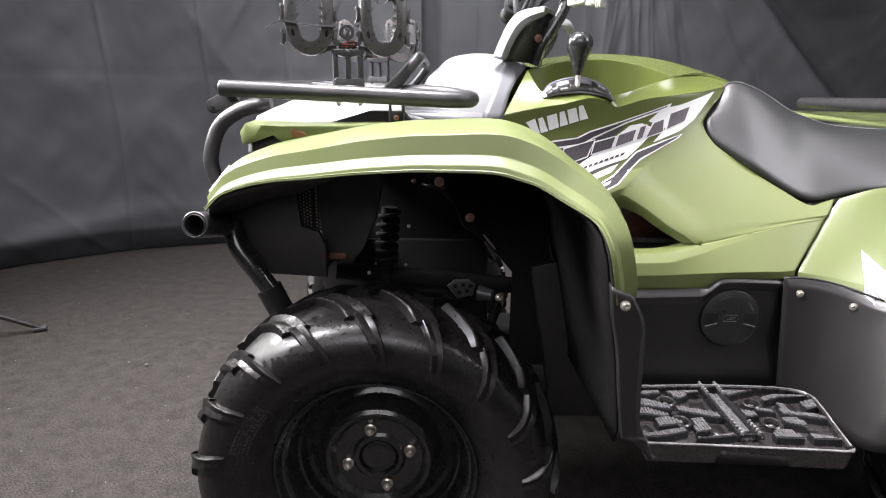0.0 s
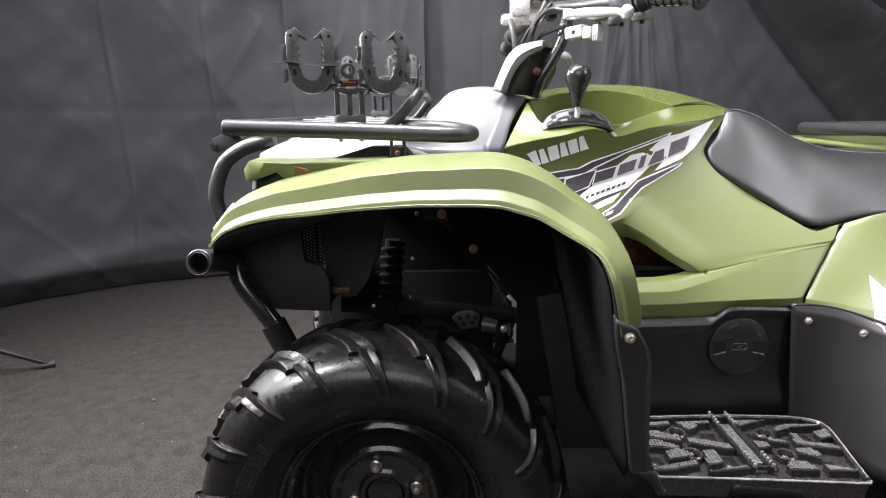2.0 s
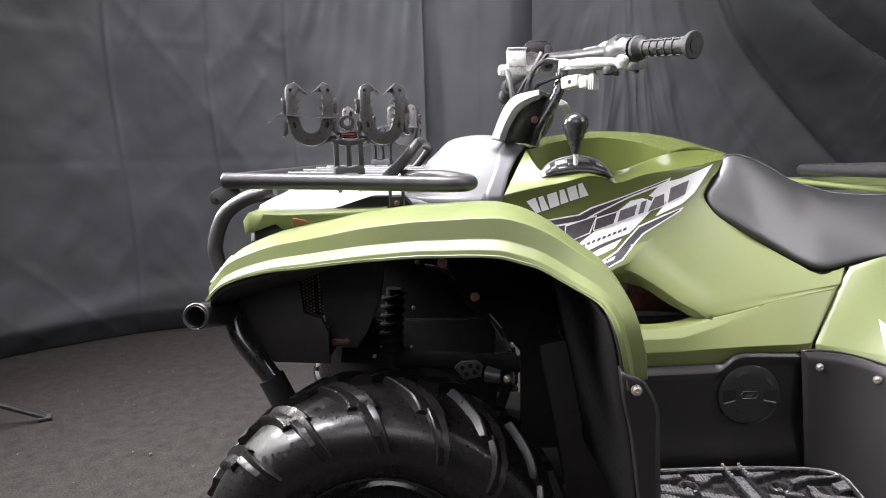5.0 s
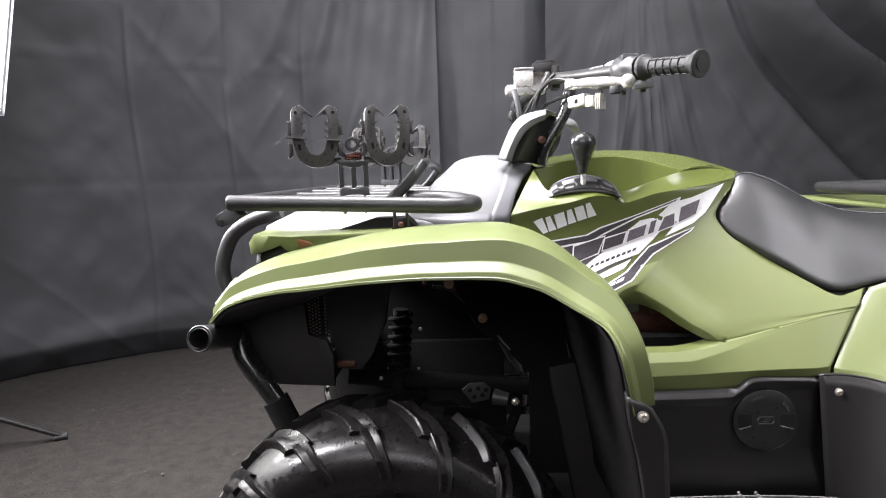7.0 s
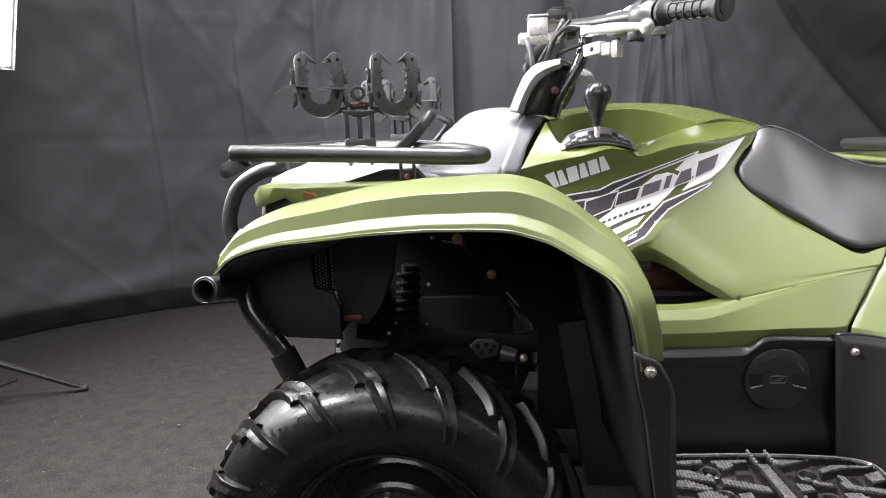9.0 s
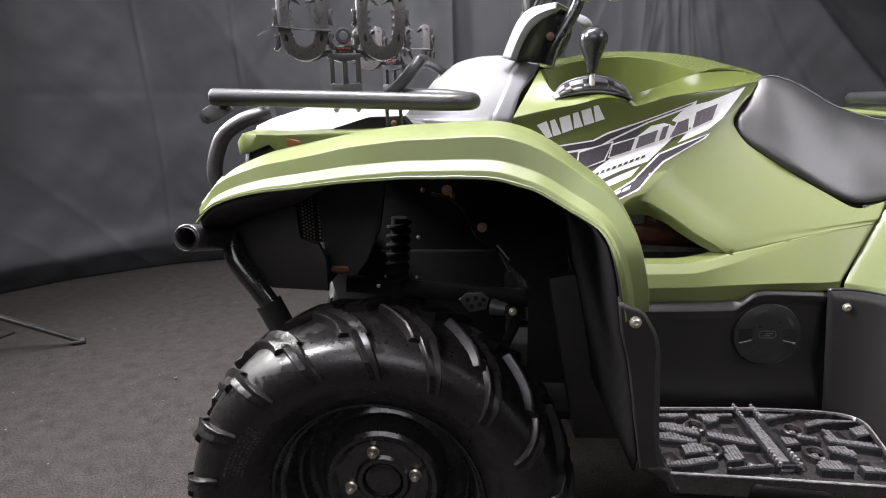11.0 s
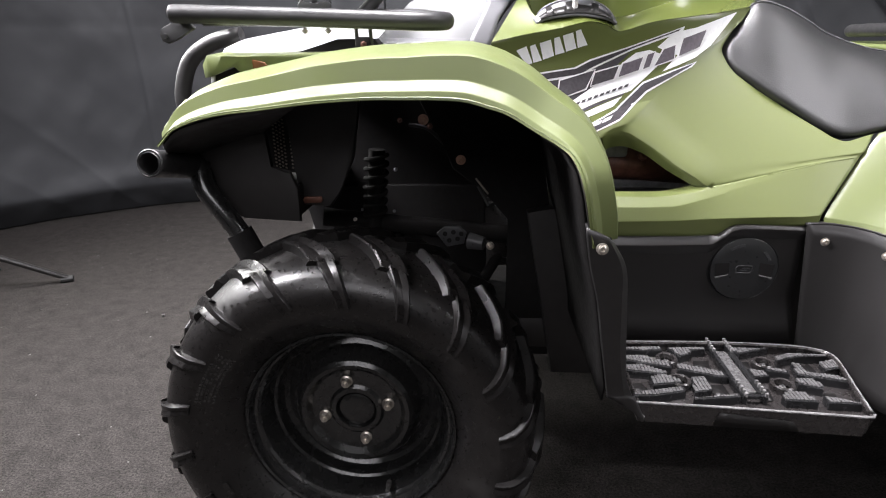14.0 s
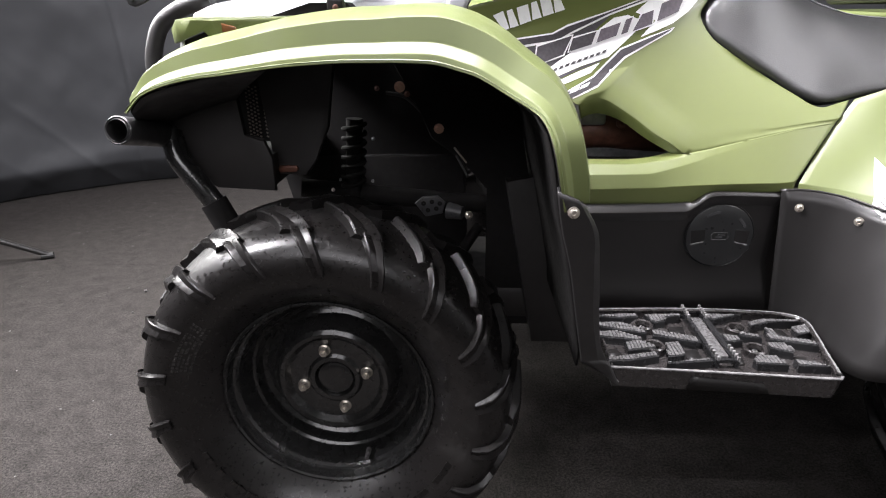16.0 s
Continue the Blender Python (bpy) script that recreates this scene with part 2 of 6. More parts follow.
def tube(bm, pts, r, seg=14, n=24, caps=True, smooth=True):
    path = spline(pts, n) if smooth and len(pts) > 2 else [Vector(p) for p in pts]
    up = Vector((0.13, 0.31, 0.94)).normalized()
    rows = []
    for i, p in enumerate(path):
        d = (path[min(i + 1, len(path) - 1)] - path[max(i - 1, 0)]).normalized()
        side = d.cross(up)
        if side.length < 0.05:
            side = d.cross(Vector((1, 0, 0)))
        side.normalize()
        up = side.cross(d).normalized()
        rr = r if not callable(r) else r(i / (len(path) - 1))
        rows.append([p + (side * math.cos(a) + up * math.sin(a)) * rr for a in [2 * math.pi * k / seg for k in range(seg)]])
    vs = grid(bm, rows, True)
    if caps:
        bm.faces.new(vs[0])
        bm.faces.new(vs[-1][::-1])


def lathe(bm, profile, seg=64, axis="y", m=None):
    """Turn (radius, height) pairs round the axis."""
    rows = []
    for r, h in profile:
        row = []
        for k in range(seg):
            a = 2 * math.pi * k / seg
            p = Vector((r * math.cos(a), h, r * math.sin(a))) if axis == "y" else Vector((r * math.cos(a), r * math.sin(a), h))
            row.append(m @ p if m else p)
        rows.append(row)
    return grid(bm, rows, True)


def box(bm, lo, hi, bevel=0.0, seg=2, m=None):
    q = bmesh.ops.create_cube(bm, size=1)["verts"]
    c, s = (Vector(lo) + Vector(hi)) / 2, Vector(hi) - Vector(lo)
    for v in q:
        v.co = Vector((v.co.x * s.x, v.co.y * s.y, v.co.z * s.z)) + c
    es = list({e for v in q for e in v.link_edges})
    if bevel:
        q = list({v for f in bmesh.ops.bevel(bm, geom=es, offset=bevel, segments=seg, affect="EDGES", profile=0.5)["faces"] for v in f.verts} | {v for v in q if v.is_valid})
    if m:
        for v in q:
            v.co = m @ v.co


def slab(bm, outline, y0, y1, bevel=0.0, m=None):
    """An outline in x, z between two depths y0 and y1."""
    a = [bm.verts.new((x, y0, z)) for x, z in outline]
    b = [bm.verts.new((x, y1, z)) for x, z in outline]
    n = len(a)
    fs = [bm.faces.new(a), bm.faces.new(b[::-1])]
    for i in range(n):
        fs.append(bm.faces.new((a[(i + 1) % n], a[i], b[i], b[(i + 1) % n])))
    vs = set(a + b)
    if bevel:
        es = [e for e in fs[0].edges] + [e for e in fs[1].edges]
        r = bmesh.ops.bevel(bm, geom=es, offset=bevel, segments=2, affect="EDGES", profile=0.5)
        vs = {v for v in vs if v.is_valid} | {v for f in r["faces"] for v in f.verts}
    if m:
        for v in vs:
            v.co = m @ v.co


def bolt(bm, at, normal, r, h):
    """A round button-head with a flange and a socket, its axis along normal."""
    q = Vector(normal).to_track_quat("Z", "Y").to_matrix().to_4x4()
    m = Matrix.Translation(at) @ q
    vs = lathe(bm, [(r * 1.25, 0), (r * 1.25, h * 0.3), (r * 0.95, h * 0.35), (r * 0.85, h * 0.8), (r * 0.6, h), (r * 0.42, h), (r * 0.38, h * 0.5)], 16, "z", m)
    bm.faces.new(vs[-1])


def hex_nut(bm, at, normal, r, h):
    m = Matrix.Translation(at) @ Vector(normal).to_track_quat("Z", "Y").to_matrix().to_4x4()
    lathe(bm, [(r * 1.45, 0), (r * 1.45, h * 0.15), (r * 1.1, h * 0.3)], 18, "z", m)
    vs = lathe(bm, [(r * 1.12, h * 0.1), (r * 1.12, h * 0.85), (r * 0.95, h), (r * 0.55, h)], 6, "z", m)
    bm.faces.new(vs[-1])
    vs = lathe(bm, [(r * 0.5, h * 0.9), (r * 0.5, h * 1.35), (r * 0.35, h * 1.45)], 12, "z", m)
    bm.faces.new(vs[-1])


def crisp(bm, angle, width):
    """Chamfers every fold sharper than angle."""
    bmesh.ops.remove_doubles(bm, verts=bm.verts, dist=1e-5)
    bmesh.ops.recalc_face_normals(bm, faces=bm.faces)
    es = [e for e in bm.edges if len(e.link_faces) == 2 and e.calc_face_angle(0) > radians(angle)]
    bmesh.ops.bevel(bm, geom=es, offset=width, segments=2, affect="EDGES", profile=0.5, clamp_overlap=False)


def finish(bm, name, mat, angle=35):
    bmesh.ops.remove_doubles(bm, verts=bm.verts, dist=1e-5)
    bmesh.ops.recalc_face_normals(bm, faces=bm.faces)
    me = bpy.data.meshes.new(name)
    for f in bm.faces:
        f.smooth = True
    for e in bm.edges:
        if len(e.link_faces) == 2 and e.calc_face_angle(0) > radians(angle):
            e.smooth = False
    bm.to_mesh(me)
    bm.free()
    me.materials.append(mat)
    return me


def part(name, bm, mat, parent, label="", angle=35, solid=0.0, m=None, facing=(0, -1, 0.4), bevel=0.0):
    """Links bm as ONE mesh object under a thing or under a part."""
    if bevel:
        crisp(bm, 18, bevel)
    ob = new(name, bm if isinstance(bm, bpy.types.Mesh) else finish(bm, name, mat, angle))
    ob.parent = parent
    if m:
        ob.matrix_basis = m
    if parent and parent.parent is None and parent.type == "EMPTY":
        ob.matrix_parent_inverse = parent.matrix_basis.inverted()
    if solid:
        me = ob.data
        me.calc_loop_triangles()
        if sum(p.normal.dot(Vector(facing)) * p.area for p in me.polygons) < 0:
            me.flip_normals()
        mod = ob.modifiers.new("thickness", "SOLIDIFY")
        mod.thickness, mod.offset = solid, -1
    if bevel:
        mod = ob.modifiers.new("flat_faces", "WEIGHTED_NORMAL")
        mod.keep_sharp = True
    return tagged(ob, label)


def thing(name, at, label, category, group="", kind=""):
    ob = new(name)
    ob.empty_display_size = 0.1
    ob.matrix_basis = pose(*at)
    return tagged(ob, label, category, group, kind)


def structure(name, bm, mat, label, category, angle=35, solid=0.0):
    ob = part(name, bm, mat, None, label, angle, solid)
    return tagged(ob, label, category, "", "structure")


def B():
    return bmesh.new()


# ---------------------------------------------------------------- floor and drapes
bm = B()
grid(bm, [[(x, y, 0) for x in np.linspace(-7, 7, 15)] for y in np.linspace(-6, 5.2, 13)])
structure("floor", bm, M_CARPET, "dark charcoal short-pile carpet, slightly worn", "carpet")


def drape(name, plan, height, n, rowsn, shape, label):
    """A hanging cloth along a line in plan; shape(x, z, s) is how far it stands out from the line."""
    line = spline([(x, y, 0) for x, y in plan], n)
    rows = []
    for j in range(rowsn + 1):
        z = height * (1 - j / rowsn) ** 1.5
        row = []
        for i, p in enumerate(line):
            d = (line[min(i + 1, n)] - line[max(i - 1, 0)]).normalized()
            row.append(p + Vector((d.y, -d.x, 0)) * shape(p.x, z, i / n) + Vector((0, 0, max(0.004, z))))
        rows.append(row)
    bm = B()
    grid(bm, rows)
    return structure(name, bm, M_DRAPE, label, "drape", 80)


def fold(d, w):
    """A soft rounded fold of width w at distance d from its crest."""
    return math.exp(-(d / w) ** 2)


def crease(u, v, rate, high):
    """Thin crisp creases that run along v, where a drifting noise crosses nought."""
    n = noise.noise(Vector((u * rate, v * 0.45, 8.3)))
    keep = max(0.0, min(1.0, 0.55 + 1.6 * noise.noise(Vector((u * 2.0 + 5, v * 1.1, 2.9)))))
    return high * keep * math.exp(-abs(n) / 0.10)


def flat_cloth(x, z, s):
    """Almost flat cloth: broad swells, a few slanting slack folds, press lines and a heap at the floor."""
    n1 = noise.noise(Vector((x * 1.1, z * 0.5, 3.1)))
    n2 = noise.noise(Vector((x * 2.6 + z * 2.0, z * 1.1, 7.7)))
    n3 = noise.noise(Vector((x * 8 - z * 5, z * 5, 1.7)))
    n4 = noise.noise(Vector((x * 17 + z * 9, z * 13 - x * 4, 2.2)))
    deep = 0.05 * n1 + 0.026 * n2 + 0.007 * n3 + 0.0020 * n4 + crease(x - 0.30 * (z - 1.0), z, 2.6, 0.009) + crease(x * 0.8 + 0.6 * z, z * 0.7, 3.0, 0.007) + crease(x * 0.7 - 0.9 * z, z * 1.3 + 3, 2.2, 0.006)
    # slack folds that fan out downwards from the hooks at the top edge
    slack = 0.0
    for c, lean, w, h, z0, dz in ((-0.20, 0.05, 0.05, 0.030, 1.9, 1.3), (-0.36, 0.12, 0.07, 0.032, 2.0, 1.1), (-0.56, 0.22, 0.06, 0.030, 2.0, 0.9), (-0.74, 0.30, 0.05, 0.026, 1.9, 0.6),
                                  (-0.98, 0.42, 0.07, 0.030, 2.0, 0.7), (-1.32, 0.35, 0.09, 0.025, 1.9, 0.8)):
        d = x - c + lean * (1.9 - z) + 0.02 * math.sin(z * 3 + c * 9)
        slack += h * fold(d, w * (1 + 0.6 * max(0, 1.9 - z))) * fold(z - z0, dz)
    press = 0.007 * fold(z - 1.60 + 0.05 * (x + 1.2), 0.010) * max(0, min(1, (-0.7 - x) / 0.2)) - 0.005 * fold(z - 0.98, 0.012)
    for c in (-1.72, -1.28, -0.86):
        press += 0.005 * fold(x - c - 0.02 * math.sin(z * 3), 0.010)
    for cx, cz, a, ln in ((-1.38, 1.72, 0.9, 0.16), (-0.98, 1.63, -0.5, 0.07), (-0.90, 1.66, 0.6, 0.06), (-1.55, 1.85, 1.2, 0.2), (-1.20, 1.55, 0.7, 0.12), (-1.05, 1.38, 1.0, 0.22), (-0.60, 1.30, 1.2, 0.14)):
        u, v = (x - cx) * math.cos(a) + (z - cz) * math.sin(a), -(x - cx) * math.sin(a) + (z - cz) * math.cos(a)
        press += 0.010 * fold(v, 0.014) * fold(u, ln)
    # the hem tucks back under a low billow
    toe = -0.11 * max(0, 1 - z / 0.15) ** 1.2 + 0.022 * fold(z - 0.20 - 0.05 * math.sin(4 * x + 1), 0.07) * (0.6 + 0.4 * math.sin(6 * x))
    return deep + slack + press + toe


def swag(d, w):
    """A hanging fold, long and shallow on one side and steep on the other."""
    return math.exp(-(d / (w * (1.5 if d < 0 else 0.42))) ** 2)


def fan_cloth(x, z, s):
    """Swags that hang from a gathered place above and sweep out to the side, with small pleats below it."""
    out = 0.0
    # x at which each swag passes 1.9 m up, its sweep outwards lower down, its width and depth
    for x0, sweep, w, h in ((1.07, -0.16, 0.040, 0.010), (1.15, 0.30, 0.07, 0.022), (1.25, 0.62, 0.10, 0.05), (1.42, 0.85, 0.13, 0.13), (1.74, 1.45, 0.17, 0.36), (2.36, 1.6, 0.24, 0.34)):
        q = max(0.0, 2.3 - z)
        cx = x0 + sweep * (0.55 * (1.9 - z) * min(1, q) + 0.30 * max(0, 1.9 - z) ** 2)
        wz = w * (0.75 + 0.5 * min(1.4, q))
        out += h * swag((x - cx) - 0.02 * noise.noise(Vector((z * 3, x0 * 7, 0))), wz)
    ang = math.atan2(x - 1.02, max(0.05, 2.3 - z))
    low = max(0, min(1, (1.75 - z) / 0.4)) * fold(x - 1.25, 0.45)
    out += 0.009 * low * math.sin(ang * 40 + 2.5 * noise.noise(Vector((x * 2, z * 2, 5)))) * max(0, 0.35 + noise.noise(Vector((x * 3.5, z * 1.7, 11))) * 1.6)
    out += crease(ang * 1.6, z * 1.5, 8.0, 0.006 + 0.006 * low) + crease(ang * 1.2 + 0.3, z * 2.6 + 4, 13.0, 0.002 + 0.007 * low)
    out += 0.03 * noise.noise(Vector((x * 1.4, z * 0.8, 9.0))) + 0.006 * noise.noise(Vector((x * 9 - z * 4, z * 5, 4.0)))
    return out


def strip_cloth(x, z, s):
    return 0.006 * math.sin(x * 19 + 0.6 * math.sin(2 * z)) + 0.030 * noise.noise(Vector((x * 3.5, z * 0.7, 6))) + 0.005 * noise.noise(Vector((x * 14, z * 7, 6))) + crease(x, z, 5.0, 0.004)


drape("wall_drape_left", [(-3.2, -1.6), (-2.9, 0.6), (-2.56, 2.1), (-2.27, 2.66), (-1.99, 2.98), (-1.58, 3.23), (-1.0, 3.41), (-0.11, 3.48)], 3.0, 760, 130, flat_cloth,
      "black hanging studio drape with soft creases reaching the carpet")
drape("wall_drape_middle", [(-0.18, 3.60), (0.0, 3.57), (0.12, 3.55), (0.226, 3.535)], 3.0, 50, 80, strip_cloth,
      "narrow black drape hanging nearly flat")
drape("wall_drape_inner", [(0.212, 3.525), (0.32, 3.53), (0.42, 3.55), (0.54, 3.59)], 3.0, 50, 80, strip_cloth,
      "narrow black drape hanging with one soft fold")
drape("wall_drape_back", [(0.51, 3.46), (0.9, 3.52), (1.8, 3.50), (2.8, 3.4), (3.9, 2.9)], 3.0, 480, 150, fan_cloth,
      "black hanging studio drape gathered in diagonal folds")
# unseen walls and ceiling that close the room and act as reflectors
bm = B()
box(bm, (-6.5, -5.2, 0), (6.5, -5.1, 3.4))
structure("wall_rear", bm, M_WALL, "unseen grey rear wall, pale to bounce light", "wall")
bm = B()
box(bm, (-3.6, -5.1, 0), (-3.5, -1.6, 3.4))
structure("wall_west", bm, M_WALL, "unseen grey side wall, pale to bounce light", "wall")
bm = B()
box(bm, (4.0, -5.1, 0), (4.1, 3.2, 3.4))
structure("wall_east", bm, M_WALL, "unseen grey side wall, pale to bounce light", "wall")
bm = B()
box(bm, (-6.5, -5.2, 3.4), (6.5, 5.2, 3.5))
structure("ceiling", bm, M_WALL, "unseen grey ceiling, pale to bounce light", "ceiling")

# ---------------------------------------------------------------- the vehicle
YC = 1.31          # its centre plane; it faces -x
WX, WZ = -0.083, 0.308   # the front axle
atv = thing("quad_bike", (0.5, YC, 0), "olive green utility quad bike with black racks, seat and footboards", "quad bike")

# --- wheels
TYRE = [(0.160, -0.040), (0.170, -0.053), (0.188, -0.074), (0.212, -0.093), (0.237, -0.101), (0.257, -0.098), (0.273, -0.088),
        (0.283, -0.071), (0.289, -0.048), (0.292, -0.024), (0.293, 0.0)]


def tyre_at(s):
    """Radius and offset on the outer half of the carcass, s from 0 at the bead to 1 at the crown."""
    k = s * (len(TYRE) - 1)
    i = min(int(k), len(TYRE) - 2)
    f = k - i
    return TYRE[i][0] * (1 - f) + TYRE[i + 1][0] * f, TYRE[i][1] * (1 - f) + TYRE[i + 1][1] * f


def lug_mesh(name, s0, s1, a0, a1, w0, w1, high, start):
    """One raised tread bar that climbs over the shoulder."""
    bm = B()
    rows, n = [], 9
    for i in range(n + 1):
        f = i / n
        s = s0 + (s1 - s0) * f
        r, y = tyre_at(s)
        r2, y2 = tyre_at(min(1, s + 0.02))
        r1, y1 = tyre_at(max(0, s - 0.02))
        t = Vector((r2 - r1, y2 - y1)).normalized()
        nr, ny = -t.y, t.x
        if nr < 0 and s > 0.6:
            nr, ny = -nr, -ny
        if s <= 0.6 and ny > 0:
            nr, ny = -nr, -ny
        a = radians(a0 + (a1 - a0) * f ** 1.2)
        w = w0 + (w1 - w0) * f
        h = high * min(1, start + f * 1.2)
        row = []
        for u, k in ((-0.56, -0.25), (-0.5, 0.85), (-0.45, 1.0), (-0.36, 0.97), (-0.05, 0.70), (0.26, 0.97), (0.36, 1.0), (0.43, 0.85), (0.58, -0.25)):
            ang = a + u * w / r
            rr, yy = r + nr * h * k, y + ny * h * k
            row.append((rr * math.cos(ang), yy, rr * math.sin(ang)))
        rows.append(row)
    vs = grid(bm, rows)
    bm.faces.new(vs[0])
    bm.faces.new(vs[-1][::-1])
    return finish(bm, name, M_LUG, 24)


LUG_SIDE = lug_mesh("tread_lug", 0.39, 0.72, 0, 7, 0.0175, 0.026, 0.0095, 0.55)
LUG_TREAD = lug_mesh("tread_lug", 0.70, 1.0, 7.5, 20, 0.044, 0.034, 0.0135, 0.6)


def wheel_mesh():
    bm = B()
    lathe(bm, [(0.150, 0.062), (0.166, 0.070), (0.170, 0.066), (0.162, 0.055), (0.152, 0.04), (0.150, -0.02), (0.157, -0.028), (0.163, -0.038), (0.1670, -0.046), (0.1682, -0.050), (0.1672, -0.0530),
               (0.1642, -0.0538), (0.1618, -0.0510), (0.1605, -0.043), (0.1575, -0.0365), (0.1540, -0.0345), (0.1505, -0.030), (0.1470, -0.019), (0.1430, -0.005), (0.1400, 0.003), (0.1360, 0.006),
               (0.1330, 0.012), (0.1290, 0.023), (0.1220, 0.028), (0.1110, 0.022), (0.1020, 0.004), (0.0950, -0.007), (0.0890, -0.0115), (0.0820, -0.0090), (0.0740, -0.001), (0.0660, 0.0015), (0.0460, 0.0015),
               (0.0410, -0.0025), (0.0340, -0.003), (0.0310, 0.004), (0.0305, 0.014), (0.004, 0.016)], 96)
    return finish(bm, "wheel", M_RIM, 20)


def tyre_mesh():
    prof = TYRE + [(r, -y) for r, y in TYRE[-2::-1]]
    fine = []
    for (r0, y0), (r1, y1) in zip(prof, prof[1:]):
        fine += [(r0, y0), ((r0 + r1) / 2, (y0 + y1) / 2)]
    fine.append(prof[-1])
    bm = B()
    lathe(bm, fine, 128)
    return finish(bm, "tyre", M_RUBBER, 60)


WHEEL, TYRE_ME = wheel_mesh(), tyre_mesh()
bm = B()
hex_nut(bm, (0, 0, 0), (0, -1, 0), 0.0070, 0.012)
NUT = finish(bm, "wheel_nut", M_STEEL, 30)
bm = B()
lathe(bm, [(0.0045, 0), (0.0045, 0.012), (0.0035, 0.013), (0.0035, 0.022), (0.001, 0.023)], 10, "y")
VALVE = finish(bm, "valve_stem", M_CLAMP, 40)
bm = B()
vs = lathe(bm, [(0.030, 0.0), (0.029, -0.003), (0.024, -0.005), (0.012, -0.006), (0.009, -0.005)], 32)
bm.faces.new(vs[-1])
HUBCAP = finish(bm, "hub_cap", M_RIM, 40)


def side_text_bars(wheel):
    """Moulded writing on the side wall, as small raised bars."""
    rng = random.Random(4)
    for a0, a1, r0, rows, h, wd in ((138, 162, 0.205, 5, 0.0035, 0.004), (203, 252, 0.213, 1, 0.014, 0.011), (305, 338, 0.213, 1, 0.013, 0.012), (40, 62, 0.222, 1, 0.014, 0.012)):
        bm = B()
        for row in range(rows):
            r = r0 + row * h * 1.6
            a = a0 + rng.uniform(0, 2)
            while a < a1:
                w = wd * rng.uniform(0.6, 1.2)
                if rng.random() > 0.12:
                    y = float(np.interp(r, [p[0] for p in TYRE[:6]], [p[1] for p in TYRE[:6]]))
                    box(bm, (-w / 2, -0.0012, -h / 2), (w / 2, 0.001, h / 2), m=pose(0, 0, 0, 0, -a, 0) @ pose(r, y, 0, 0, 90, 0) @ pose(0, 0, 0, 0, 0, 0))
                a += math.degrees((w + 0.0025) / r)
        tagged(part("sidewall_mark", bm, M_MARK if rows > 1 else M_RUBBER, wheel), "raised rubber bars of moulded writing", "", "", "stuff")


def wheel(name, x, y, flip, spin, wide=1.0, detail=True):
    m = pose(x, y, WZ, 0, 0, 180 if flip else 0) @ Matrix.Diagonal((1, wide, 1, 1))
    w = part(name, WHEEL, None, atv, "black steel wheel with a knobbly off-road tyre", m=m)
    part("tyre", TYRE_ME, None, w, "black rubber tyre with angled tread lugs")
    for k in range(18):
        for mesh, off, side in ((LUG_SIDE, 0, 1), (LUG_TREAD, 0, 1), (LUG_SIDE, 10, -1), (LUG_TREAD, 10, -1)):
            part("tread_lug", mesh, None, w, m=pose(0, 0, 0, 0, -(spin + 20 * k + off), 0) @ Matrix.Diagonal((1, side, 1, 1)))
    if detail:
        for k in range(4):
            a = radians(NUT_ANGLE + 90 * k)
            part("wheel_nut", NUT, None, w, "zinc-plated hex wheel nut", m=pose(0.055 * math.cos(a), 0.0005, 0.055 * math.sin(a)))
        part("hub_cap", HUBCAP, None, w, m=pose(0, 0.004, 0))
        a = radians(-68)
        part("valve_stem", VALVE, None, w, m=pose(0.139 * math.cos(a), -0.018, 0.139 * math.sin(a), 180, 0, 0))
        side_text_bars(w)
    return w


NUT_ANGLE = 14
wheel("front_wheel", WX, 0.900, False, 5.5)
wheel("front_wheel", WX, 2 * YC - 0.900, True, 9, detail=False)
wheel("rear_wheel", 1.115, 0.905, False, 3, 1.2)
wheel("rear_wheel", 1.115, 2 * YC - 0.905, True, 3, 1.2, detail=False)

# --- front fender: a stepped section swept along the arch
ARCH = [(-0.324, 0.862, 0.745), (-0.304, 0.860, 0.764), (-0.286, 0.856, 0.773), (-0.255, 0.848, 0.783), (-0.215, 0.840, 0.791), (-0.173, 0.830, 0.796), (-0.129, 0.818, 0.802), (-0.089, 0.808, 0.807), (-0.051, 0.802, 0.810),
        (-0.013, 0.800, 0.812), (0.026, 0.799, 0.812), (0.060, 0.797, 0.812), (0.097, 0.794, 0.810), (0.125, 0.790, 0.803), (0.148, 0.784, 0.796), (0.179, 0.772, 0.779), (0.210, 0.752, 0.762), (0.222, 0.738, 0.750),
        (0.230, 0.726, 0.730), (0.236, 0.722, 0.705), (0.241, 0.722, 0.680), (0.246, 0.726, 0.655)]
RISE = (0.0204, 0.0241, 0.0287, 0.0324, 0.0372, 0.0401, 0.0425, 0.0458, 0.0477, 0.0496, 0.0506, 0.0525, 0.0544, 0.0534, 0.0487, 0.0450, 0.0411, 0.0362, 0.0362, 0.0362, 0.0362, 0.0338)
CROWN = (0.0030, 0.0060, 0.0090, 0.0110, 0.0130, 0.0140, 0.0140, 0.0140, 0.0140, 0.0140, 0.0140, 0.0140, 0.0140, 0.0140, 0.0130, 0.0100, 0.0080, 0.0060, 0.0060, 0.0060, 0.0060, 0.0060)
INNER = (0.905, 0.925, 0.945, 0.960, 0.972, 0.985, 0.995, 1.005, 1.007, 1.007, 1.007, 1.005, 1.0, 0.99, 0.98, 0.965, 0.93, 0.90, 0.88, 0.87, 0.868, 0.868)
N = 84
arch = spline(ARCH, N)


